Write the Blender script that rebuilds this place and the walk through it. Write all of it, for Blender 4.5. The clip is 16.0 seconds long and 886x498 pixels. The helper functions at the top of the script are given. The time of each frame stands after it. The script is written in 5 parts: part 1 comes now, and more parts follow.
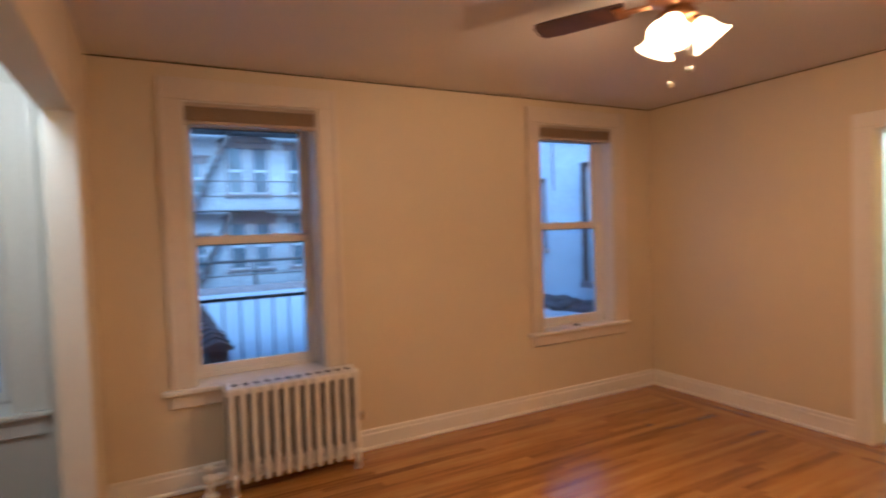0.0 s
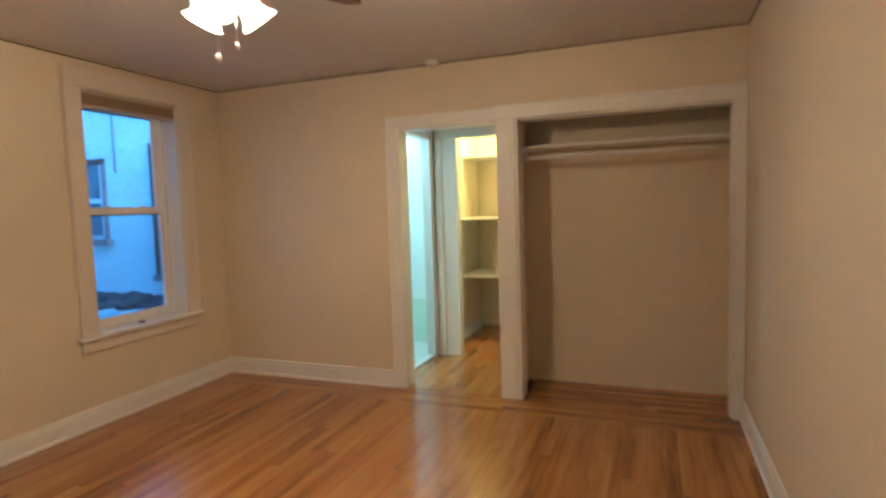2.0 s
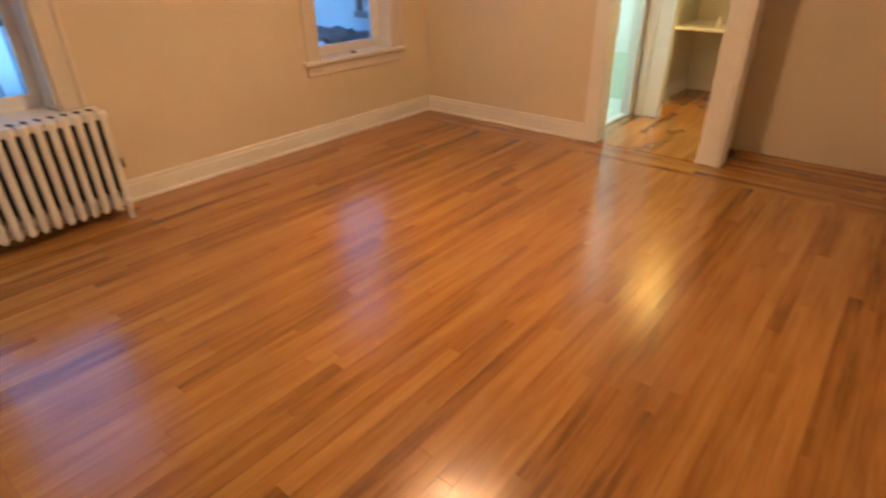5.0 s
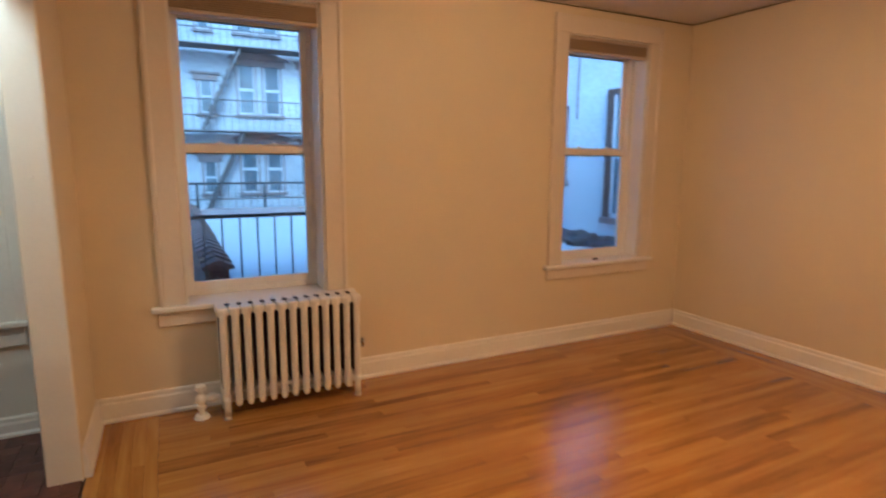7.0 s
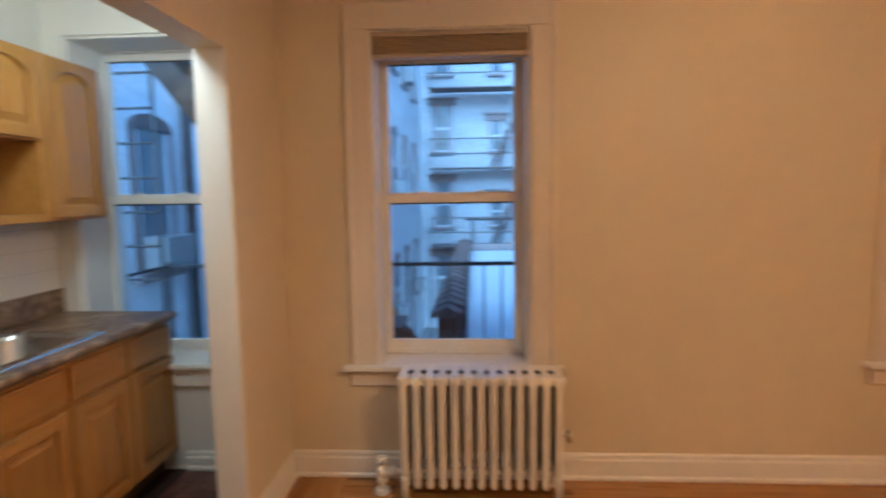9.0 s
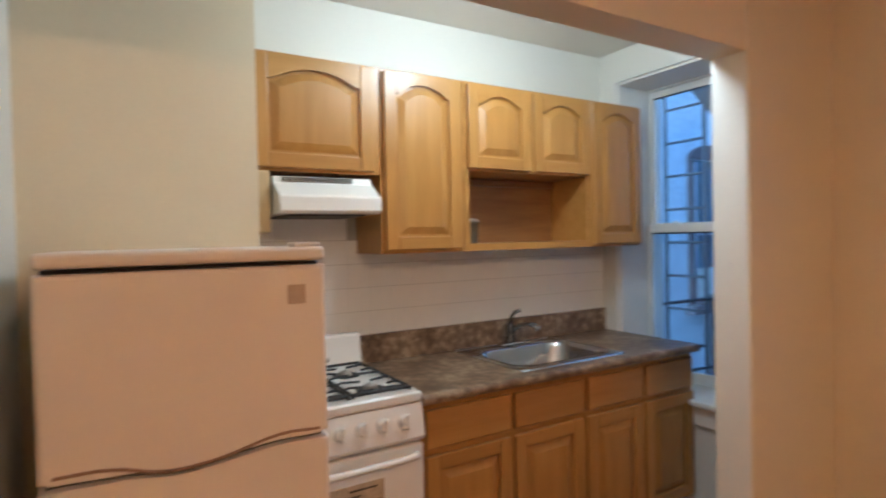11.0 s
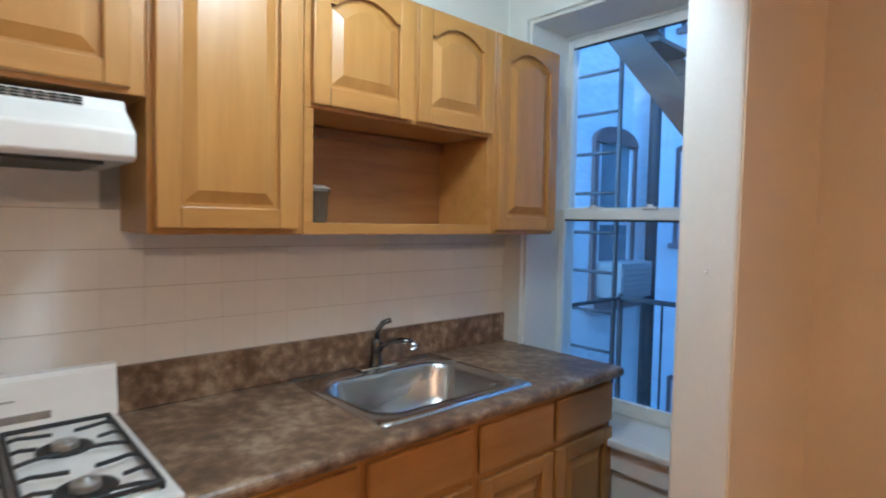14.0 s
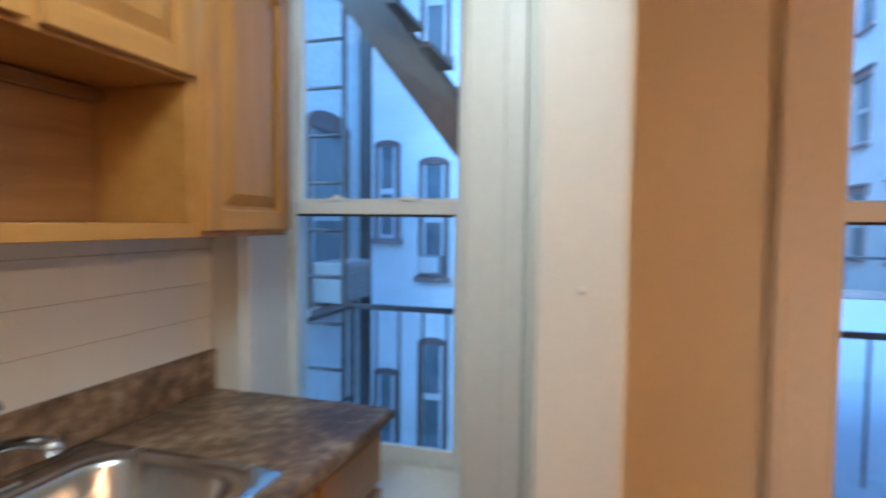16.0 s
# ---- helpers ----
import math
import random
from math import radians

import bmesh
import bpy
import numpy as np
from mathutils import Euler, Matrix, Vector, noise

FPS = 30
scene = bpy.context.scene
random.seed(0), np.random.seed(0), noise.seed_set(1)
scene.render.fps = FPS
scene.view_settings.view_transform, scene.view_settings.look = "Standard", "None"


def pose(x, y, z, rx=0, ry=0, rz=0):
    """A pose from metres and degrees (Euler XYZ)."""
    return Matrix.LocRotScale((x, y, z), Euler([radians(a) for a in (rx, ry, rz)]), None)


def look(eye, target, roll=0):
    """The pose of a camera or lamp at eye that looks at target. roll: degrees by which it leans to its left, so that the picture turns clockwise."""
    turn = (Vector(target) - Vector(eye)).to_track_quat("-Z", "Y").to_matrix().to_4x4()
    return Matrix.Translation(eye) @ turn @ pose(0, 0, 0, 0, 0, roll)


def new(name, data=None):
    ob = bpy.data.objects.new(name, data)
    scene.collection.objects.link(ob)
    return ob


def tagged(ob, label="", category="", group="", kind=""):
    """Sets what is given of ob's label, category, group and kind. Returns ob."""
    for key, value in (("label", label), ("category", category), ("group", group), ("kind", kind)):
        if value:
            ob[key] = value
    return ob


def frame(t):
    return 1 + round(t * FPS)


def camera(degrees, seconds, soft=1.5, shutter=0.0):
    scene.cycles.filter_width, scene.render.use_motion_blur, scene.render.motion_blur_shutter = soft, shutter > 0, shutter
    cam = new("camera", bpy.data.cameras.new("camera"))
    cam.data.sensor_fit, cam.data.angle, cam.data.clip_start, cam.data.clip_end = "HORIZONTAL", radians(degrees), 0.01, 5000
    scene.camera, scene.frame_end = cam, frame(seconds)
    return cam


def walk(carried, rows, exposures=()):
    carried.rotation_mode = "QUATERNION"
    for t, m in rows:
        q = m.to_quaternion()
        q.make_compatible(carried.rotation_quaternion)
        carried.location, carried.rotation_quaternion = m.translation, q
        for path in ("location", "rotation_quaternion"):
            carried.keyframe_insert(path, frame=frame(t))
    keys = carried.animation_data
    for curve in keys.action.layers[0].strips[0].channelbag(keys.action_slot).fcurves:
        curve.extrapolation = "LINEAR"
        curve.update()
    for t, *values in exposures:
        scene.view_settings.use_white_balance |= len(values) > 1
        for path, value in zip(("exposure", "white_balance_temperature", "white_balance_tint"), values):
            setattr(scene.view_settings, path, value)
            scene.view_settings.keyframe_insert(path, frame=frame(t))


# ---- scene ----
# camera and its walk
cam = camera(77.5, 16.0, soft=2.0, shutter=0.6)
PATH = [
    (0.0, 0.260, -3.541, 1.484, -28.15, -2.11, 1.97),
    (0.5, 0.308, -3.538, 1.490, -41.46, -1.91, 1.92),
    (0.7, 0.295, -3.532, 1.482, -46.25, -1.88, 1.60),
    (1.0, 0.348, -3.506, 1.484, -52.46, -1.81, 1.41),
    (1.5, 0.373, -3.515, 1.483, -62.52, -2.28, 1.31),
    (2.0, 0.396, -3.576, 1.433, -69.18, -4.43, 1.76),
    (2.5, 0.409, -3.597, 1.372, -72.45, -10.94, 1.62),
    (3.0, 0.404, -3.594, 1.327, -73.51, -18.12, 1.49),
    (3.2, 0.389, -3.609, 1.317, -73.45, -20.94, 1.50),
    (4.3, 0.320, -3.560, 1.330, -61.00, -28.00, 1.00),
    (5.3, 0.245, -3.502, 1.360, -46.00, -26.20, 0.60),
    (5.5, 0.240, -3.494, 1.366, -43.04, -23.72, 0.55),
    (6.2, 0.206, -3.421, 1.421, -37.15, -15.67, 0.85),
    (6.5, 0.243, -3.394, 1.421, -34.32, -12.66, 1.00),
    (7.0, 0.408, -3.291, 1.390, -26.53, -8.99, -0.29),
    (7.5, 0.535, -3.231, 1.399, -20.80, -7.72, -0.60),
    (8.0, 0.687, -3.098, 1.402, -19.13, -7.02, -0.09),
    (8.5, 0.798, -2.887, 1.465, -13.40, -6.50, 0.51),
    (9.0, 0.972, -2.772, 1.481, 3.14, -5.75, 0.84),
    (9.6, 1.079, -2.683, 1.432, 21.21, -4.03, 0.64),
    (10.0, 1.052, -2.615, 1.434, 29.59, -2.84, 1.40),
    (10.2, 1.050, -2.579, 1.438, 34.73, -1.65, 1.83),
    (11.4, 1.110, -2.450, 1.430, 64.00, -1.50, 1.00),
    (12.3, 1.110, -2.365, 1.420, 62.60, -1.90, 0.65),
    (12.5, 1.086, -2.339, 1.418, 60.54, -2.90, 0.60),
    (13.0, 0.860, -2.193, 1.422, 54.43, -4.05, 0.23),
    (13.4, 0.682, -2.075, 1.419, 50.56, -2.83, 0.11),
    (14.0, 0.469, -1.886, 1.423, 47.94, -2.85, -1.15),
    (14.5, 0.264, -1.770, 1.416, 42.61, -3.15, -1.45),
    (15.0, 0.063, -1.726, 1.425, 34.99, -3.59, 0.17),
    (15.3, -0.014, -1.676, 1.423, 30.20, -3.32, 0.12),
    (15.7, -0.045, -1.528, 1.420, 24.10, -3.41, -0.53),
    (16.0, -0.030, -1.437, 1.421, 16.61, -2.77, -0.62),
]
EXPOSURES = [(0.0, 2.1, 5020, 8), (0.4, 2.14, 5250, 11), (1.0, 2.18, 4450, 3), (1.5, 2.22, 4200, -7), (2.0, 2.22, 4050, -12), (3.2, 2.55, 3950, -13), (4.3, 2.6, 4700, -5), (5.5, 2.62, 5150, -2), (6.5, 2.3, 5200, 0), (7.5, 2.34, 5050, 2), (9.0, 2.3, 5000, 2), (10.2, 2.27, 4850, 3), (12.5, 2.26, 4600, 8), (14.0, 2.38, 4450, 3), (16.0, 2.45, 4900, 4)]
walk(cam, [(t, pose(x, y, z, 90 + pitch, roll, yaw)) for t, x, y, z, yaw, pitch, roll in PATH], EXPOSURES)
# ---- world, sun and lamps ----
world = bpy.data.worlds.new("dusk")
scene.world = world
world.use_nodes = True
wn = world.node_tree
sky = wn.nodes.new("ShaderNodeTexSky")
sky.sky_type, sky.sun_disc = "NISHITA", False
sky.sun_elevation, sky.sun_rotation = radians(24), radians(200)
sky.air_density, sky.dust_density, sky.ozone_density = 1.0, 0.4, 6.0
wn.links.new(sky.outputs["Color"], wn.nodes["Background"].inputs["Color"])
wn.nodes["Background"].inputs["Strength"].default_value = 0.13
sun_data = bpy.data.lights.new("sun", "SUN")
sun_data.energy, sun_data.angle, sun_data.color = 1.45, radians(40), (0.48, 0.73, 0.93)
sun = new("sun", sun_data)
sun.matrix_world = look((0, -30, 30), (2, 10, 0))


def lamp(name, kind, place, energy, colour, size=0.05, target=None):
    data = bpy.data.lights.new(name, kind)
    data.energy, data.color = energy, colour
    if kind == "AREA":
        data.size = size
    else:
        data.shadow_soft_size = size
    ob = new(name, data)
    ob.matrix_world = look(place, target or (place[0], place[1], 0))
    return ob


FAN = (2.15, -2.04)
WARM = (1.0, 0.50, 0.215)
for k in range(3):
    a = radians(84 + 120 * k)
    lamp("fan_bulb", "POINT", (FAN[0] + 0.115 * math.cos(a), FAN[1] + 0.115 * math.sin(a), 2.203), 8.0, WARM, 0.03)
lamp("kitchen_lamp", "POINT", (-0.30, -1.15, 2.35), 4.5, (1.0, 0.99, 0.88), 0.12)
lamp("bathroom_lamp", "POINT", (4.85, -0.65, 2.2), 6.0, (0.97, 1.0, 0.91), 0.1)
lamp("linen_lamp", "POINT", (6.0, -2.15, 2.3), 9.5, (1.0, 0.56, 0.13), 0.05)


# ---- materials ----
def material(name, colour, rough=0.5, metal=0.0, grain=60.0, vary=0.06, bump=0.02, stain=1.2, coat=0.0, emit=None, stretch=(1, 1, 1), island=0.0, random_obj=0.0, spec=0.5):
    """A surface with fine grain, broad stains and a slight relief."""
    m = bpy.data.materials.new(name)
    m.use_nodes = True
    nt = m.node_tree
    b = nt.nodes["Principled BSDF"]
    b.inputs["Metallic"].default_value = metal
    b.inputs["Coat Weight"].default_value = coat
    b.inputs["Coat Roughness"].default_value = 0.12
    b.inputs["Specular IOR Level"].default_value = spec
    mp = nt.nodes.new("ShaderNodeMapping")
    mp.inputs["Scale"].default_value = stretch
    geo = nt.nodes.new("ShaderNodeNewGeometry")
    nt.links.new(geo.outputs["Position"], mp.inputs["Vector"])
    fine = nt.nodes.new("ShaderNodeTexNoise")
    fine.inputs["Scale"].default_value, fine.inputs["Detail"].default_value = grain, 4
    broad = nt.nodes.new("ShaderNodeTexNoise")
    broad.inputs["Scale"].default_value, broad.inputs["Detail"].default_value = stain, 3
    nt.links.new(mp.outputs["Vector"], fine.inputs["Vector"])
    nt.links.new(mp.outputs["Vector"], broad.inputs["Vector"])
    add = nt.nodes.new("ShaderNodeMath")
    add.operation = "ADD"
    nt.links.new(fine.outputs["Fac"], add.inputs[0])
    nt.links.new(broad.outputs["Fac"], add.inputs[1])
    last = add.outputs[0]
    for amount, source in ((island, geo.outputs["Random Per Island"]), (random_obj, None)):
        if amount:
            if source is None:
                source = nt.nodes.new("ShaderNodeObjectInfo").outputs["Random"]
            mul = nt.nodes.new("ShaderNodeMath")
            mul.operation = "MULTIPLY_ADD"
            mul.inputs[1].default_value = amount
            nt.links.new(source, mul.inputs[0])
            nt.links.new(last, mul.inputs[2])
            sub = nt.nodes.new("ShaderNodeMath")
            sub.operation = "SUBTRACT"
            sub.inputs[1].default_value = amount / 2
            nt.links.new(mul.outputs[0], sub.inputs[0])
            last = sub.outputs[0]
    ramp = nt.nodes.new("ShaderNodeMapRange")
    ramp.inputs["From Min"].default_value, ramp.inputs["From Max"].default_value = 0.6, 1.4
    ramp.inputs["To Min"].default_value, ramp.inputs["To Max"].default_value = 1 - vary * 2, 1 + vary * 2
    nt.links.new(last, ramp.inputs["Value"])
    mix = nt.nodes.new("ShaderNodeVectorMath")
    mix.operation = "SCALE"
    mix.inputs[0].default_value = colour
    nt.links.new(ramp.outputs["Result"], mix.inputs["Scale"])
    nt.links.new(mix.outputs["Vector"], b.inputs["Base Color"])
    rr = nt.nodes.new("ShaderNodeMapRange")
    rr.inputs["From Min"].default_value, rr.inputs["From Max"].default_value = 0.3, 0.7
    rr.inputs["To Min"].default_value, rr.inputs["To Max"].default_value = max(0.02, rough * 0.85), min(1, rough * 1.15)
    nt.links.new(broad.outputs["Fac"], rr.inputs["Value"])
    nt.links.new(rr.outputs["Result"], b.inputs["Roughness"])
    if bump:
        bp = nt.nodes.new("ShaderNodeBump")
        bp.inputs["Strength"].default_value, bp.inputs["Distance"].default_value = bump, 0.01
        nt.links.new(fine.outputs["Fac"], bp.inputs["Height"])
        nt.links.new(bp.outputs["Normal"], b.inputs["Normal"])
    if emit:
        b.inputs["Emission Color"].default_value = (*emit[0], 1)
        b.inputs["Emission Strength"].default_value = emit[1]
    return m


def mottled(name, colours, scale, rough, detail=6, span=0.44, stretch=(1, 1, 1), bump=0.0, random_obj=0.0, coat=0.0, wave=0.0, rare=0.0):
    """A surface whose colour runs through several tones: veined laminate, wood figure."""
    m = bpy.data.materials.new(name)
    m.use_nodes = True
    nt = m.node_tree
    b = nt.nodes["Principled BSDF"]
    b.inputs["Coat Weight"].default_value, b.inputs["Coat Roughness"].default_value = coat, 0.17
    geo = nt.nodes.new("ShaderNodeNewGeometry")
    mp = nt.nodes.new("ShaderNodeMapping")
    mp.inputs["Scale"].default_value = stretch
    nt.links.new(geo.outputs["Position"], mp.inputs["Vector"])
    n = nt.nodes.new("ShaderNodeTexNoise")
    n.inputs["Scale"].default_value, n.inputs["Detail"].default_value, n.inputs["Roughness"].default_value = scale, detail, 0.62
    n.inputs["Distortion"].default_value = wave
    value = n.outputs["Fac"]
    vec = mp.outputs["Vector"]
    info = nt.nodes.new("ShaderNodeObjectInfo")
    if random_obj:
        off = nt.nodes.new("ShaderNodeVectorMath")
        off.operation = "MULTIPLY_ADD"
        off.inputs[1].default_value = (37.0, 53.0, 11.0)
        nt.links.new(info.outputs["Random"], off.inputs[0])
        nt.links.new(vec, off.inputs[2])
        vec = off.outputs["Vector"]
    nt.links.new(vec, n.inputs["Vector"])
    if random_obj:
        ad = nt.nodes.new("ShaderNodeMath")
        ad.operation = "MULTIPLY_ADD"
        ad.inputs[1].default_value = random_obj
        nt.links.new(info.outputs["Random"], ad.inputs[0])
        nt.links.new(value, ad.inputs[2])
        sb = nt.nodes.new("ShaderNodeMath")
        sb.operation = "SUBTRACT"
        sb.inputs[1].default_value = random_obj / 2
        nt.links.new(ad.outputs[0], sb.inputs[0])
        value = sb.outputs[0]
    if rare:
        # a few pieces are much darker than the rest
        fr = nt.nodes.new("ShaderNodeMath")
        fr.operation = "POWER"
        fr.inputs[1].default_value = 7.0
        nt.links.new(info.outputs["Random"], fr.inputs[0])
        dk = nt.nodes.new("ShaderNodeMath")
        dk.operation = "MULTIPLY_ADD"
        dk.inputs[1].default_value = -rare
        nt.links.new(fr.outputs[0], dk.inputs[0])
        nt.links.new(value, dk.inputs[2])
        value = dk.outputs[0]
    ramp = nt.nodes.new("ShaderNodeValToRGB")
    els = ramp.color_ramp.elements
    while len(els) < len(colours):
        els.new(0.5)
    for i, c in enumerate(colours):
        els[i].position = 0.5 - span / 2 + span * i / (len(colours) - 1)
        els[i].color = (*c, 1)
    nt.links.new(value, ramp.inputs["Fac"])
    nt.links.new(ramp.outputs["Color"], b.inputs["Base Color"])
    b.inputs["Roughness"].default_value = rough
    if bump:
        bp = nt.nodes.new("ShaderNodeBump")
        bp.inputs["Strength"].default_value, bp.inputs["Distance"].default_value = bump, 0.005
        nt.links.new(n.outputs["Fac"], bp.inputs["Height"])
        nt.links.new(bp.outputs["Normal"], b.inputs["Normal"])
    return m


def blotched(name, colours):
    """Stone-look laminate: broad blotches broken up by crumbs and speckles."""
    m = bpy.data.materials.new(name)
    m.use_nodes = True
    nt = m.node_tree
    b = nt.nodes["Principled BSDF"]
    b.inputs["Roughness"].default_value = 0.36
    geo = nt.nodes.new("ShaderNodeNewGeometry")
    total = None
    for scale, detail, weight in ((6.5, 3.0, 0.46), (26.0, 6.0, 0.38), (110.0, 3.0, 0.16)):
        n = nt.nodes.new("ShaderNodeTexNoise")
        n.inputs["Scale"].default_value, n.inputs["Detail"].default_value = scale, detail
        nt.links.new(geo.outputs["Position"], n.inputs["Vector"])
        mul = nt.nodes.new("ShaderNodeMath")
        mul.operation = "MULTIPLY_ADD"
        mul.inputs[1].default_value = weight
        mul.inputs[2].default_value = 0.0
        nt.links.new(n.outputs["Fac"], mul.inputs[0])
        if total is not None:
            nt.links.new(total, mul.inputs[2])
        total = mul.outputs[0]
    ramp = nt.nodes.new("ShaderNodeValToRGB")
    els = ramp.color_ramp.elements
    while len(els) < len(colours):
        els.new(0.5)
    for e, c, p in zip(els, colours, (0.39, 0.47, 0.535, 0.63)):
        e.position, e.color = p, (*c, 1)
    nt.links.new(total, ramp.inputs["Fac"])
    nt.links.new(ramp.outputs["Color"], b.inputs["Base Color"])
    return m


def glass_material(name, tint=(0.97, 0.985, 0.99)):
    m = bpy.data.materials.new(name)
    m.use_nodes = True
    nt = m.node_tree
    b = nt.nodes["Principled BSDF"]
    b.inputs["Base Color"].default_value = (*tint, 1)
    b.inputs["Roughness"].default_value = 0.01
    b.inputs["Transmission Weight"].default_value = 1.0
    b.inputs["IOR"].default_value = 1.45
    return m


M_WALL = material("cream_wall_paint", (0.72, 0.63, 0.455), 0.55, grain=90, vary=0.015, bump=0.05, stain=0.8)
M_KWALL = material("white_wall_paint", (0.77, 0.755, 0.69), 0.5, grain=90, vary=0.015, bump=0.05, stain=0.8)
M_CEIL = material("ceiling_paint", (0.68, 0.645, 0.62), 0.7, grain=70, vary=0.015, bump=0.05, stain=0.6)
M_TRIM = material("white_gloss_trim", (0.83, 0.81, 0.755), 0.38, grain=40, vary=0.02, bump=0.03, stain=2.0)
M_CASING = material("cream_casing_paint", (0.74, 0.665, 0.56), 0.4, grain=40, vary=0.02, bump=0.03, stain=2.0)
M_LINE = material("dark_brown_moulding", (0.06, 0.035, 0.02), 0.5, grain=60, vary=0.1)
M_VINYL = material("white_vinyl_sash", (0.84, 0.83, 0.80), 0.3, grain=30, vary=0.01, bump=0.01)
M_BLINDRAIL = material("beige_blind_rail", (0.52, 0.44, 0.34), 0.5, grain=60, vary=0.03)
M_SHADE = material("taupe_pleated_fabric", (0.36, 0.28, 0.20), 0.8, grain=220, vary=0.08, bump=0.1)
M_GLASS = glass_material("window_glass")
# Tint darkens the view through lower panes; no insect screen is built.
M_GLASS_LOW = glass_material("tinted_lower_glass", (0.75, 0.78, 0.80))
M_RAD = material("white_radiator_enamel", (0.82, 0.79, 0.72), 0.3, grain=50, vary=0.03, bump=0.06, stain=3)
M_OAK = mottled("honey_oak_floor", ((0.14, 0.048, 0.008), (0.32, 0.137, 0.022), (0.43, 0.204, 0.036), (0.54, 0.278, 0.058)), 7.0, 0.22, stretch=(0.3, 4, 1), bump=0.02, random_obj=0.50, span=0.80, coat=0.28, rare=0.34)
M_OAK_Y = mottled("honey_oak_border", ((0.14, 0.048, 0.008), (0.32, 0.137, 0.022), (0.43, 0.204, 0.036), (0.54, 0.278, 0.058)), 7.0, 0.22, stretch=(4, 0.3, 1), bump=0.02, random_obj=0.50, span=0.80, coat=0.28, rare=0.34)
M_GAP = material("dark_floor_joint", (0.03, 0.014, 0.006), 0.7, grain=40)
M_KTILE = mottled("brick_red_floor_tile", ((0.055, 0.018, 0.013), (0.10, 0.036, 0.027), (0.15, 0.06, 0.045)), 14, 0.4, random_obj=0.3)
M_CAB = mottled("honey_maple", ((0.325, 0.147, 0.026), (0.415, 0.206, 0.042), (0.495, 0.267, 0.064)), 5.0, 0.34, stretch=(4, 4, 0.4), bump=0.015, random_obj=0.12, coat=0.2, span=0.72)
M_CABH = mottled("honey_maple_across", ((0.325, 0.147, 0.026), (0.415, 0.206, 0.042), (0.495, 0.267, 0.064)), 5.0, 0.34, stretch=(4, 0.4, 4), bump=0.015, random_obj=0.12, coat=0.2, span=0.72)
M_FILLER = material("pale_maple_filler", (0.60, 0.46, 0.25), 0.45, grain=40, vary=0.05, stain=4)
# Browner interior wood, darkened further so its colour carries the nook's shade.
M_NOOK = mottled("brown_shaded_interior", ((0.20, 0.085, 0.022), (0.26, 0.118, 0.032), (0.31, 0.148, 0.044)), 5.0, 0.35, stretch=(4, 0.4, 4), bump=0.02)
M_TOP = blotched("brown_stone_laminate", ((0.090, 0.052, 0.030), (0.155, 0.094, 0.052), (0.24, 0.160, 0.092), (0.40, 0.30, 0.19)))
M_STEEL = material("brushed_steel", (0.53, 0.53, 0.53), 0.25, 1.0, grain=160, vary=0.04, bump=0.006, stretch=(8, 1, 1))
M_CHROME = material("chrome", (0.75, 0.75, 0.76), 0.1, 1.0, grain=60, vary=0.02, bump=0.0)
M_DARKMETAL = material("dark_faucet_metal", (0.16, 0.15, 0.14), 0.22, 1.0, grain=60, vary=0.04, bump=0.0)
M_ENAMEL = material("white_appliance_enamel", (0.83, 0.81, 0.77), 0.22, grain=30, vary=0.01, bump=0.005, coat=0.3)
M_FRIDGE = material("white_textured_fridge", (0.82, 0.77, 0.70), 0.32, grain=260, vary=0.012, bump=0.05)
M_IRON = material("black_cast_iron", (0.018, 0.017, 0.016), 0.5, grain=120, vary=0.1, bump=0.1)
M_BURNER = material("dull_grey_burner_metal", (0.38, 0.36, 0.33), 0.4, 0.7, grain=60, vary=0.1)
M_BLACK = material("black_gasket", (0.012, 0.011, 0.01), 0.6, grain=60)
M_GREY = material("grey_badge", (0.50, 0.41, 0.31), 0.5, grain=60)
# Brown that paints the shade inside the fridge's finger recess.
M_CREASE = material("brown_recess_shade", (0.30, 0.19, 0.13), 0.6, grain=60)
M_TILE = material("white_glazed_tile", (0.80, 0.78, 0.74), 0.34, grain=20, vary=0.012, bump=0.01, random_obj=0.25)
M_GROUT = material("grey_grout", (0.40, 0.37, 0.33), 0.8, grain=160, vary=0.06)
M_BROWN = mottled("walnut_fan_blade", ((0.03, 0.011, 0.006), (0.06, 0.02, 0.011), (0.09, 0.032, 0.017)), 12, 0.35, stretch=(1, 1, 1), coat=0.2)
M_BRONZE = material("antique_brass", (0.42, 0.22, 0.10), 0.28, 1.0, grain=60, vary=0.05)
M_SHADEGLASS = material("frosted_lit_glass", (0.9, 0.82, 0.65), 0.4, emit=((1.0, 0.60, 0.28), 4.0))
M_PLASTIC = material("cloudy_clear_plastic", (0.22, 0.185, 0.14), 0.25, grain=40, vary=0.05)
M_PLASTIC.node_tree.nodes["Principled BSDF"].inputs["Transmission Weight"].default_value = 0.45
M_LID = material("pale_plastic_lid", (0.26, 0.215, 0.165), 0.3, grain=40, vary=0.05)
M_BATH = material("white_bathroom_tile", (0.80, 0.84, 0.78), 0.2, grain=30, vary=0.02)
M_BATHLOW = material("pale_green_tile", (0.66, 0.76, 0.60), 0.25, grain=30, vary=0.03)
M_LINEN = material("linen_closet_paint", (0.80, 0.72, 0.52), 0.5, grain=80, vary=0.02)
M_STICKER = material("brown_paper_label", (0.46, 0.36, 0.24), 0.6, grain=60, vary=0.15, stain=20)
M_INK = material("dark_label_ink", (0.07, 0.05, 0.035), 0.6)
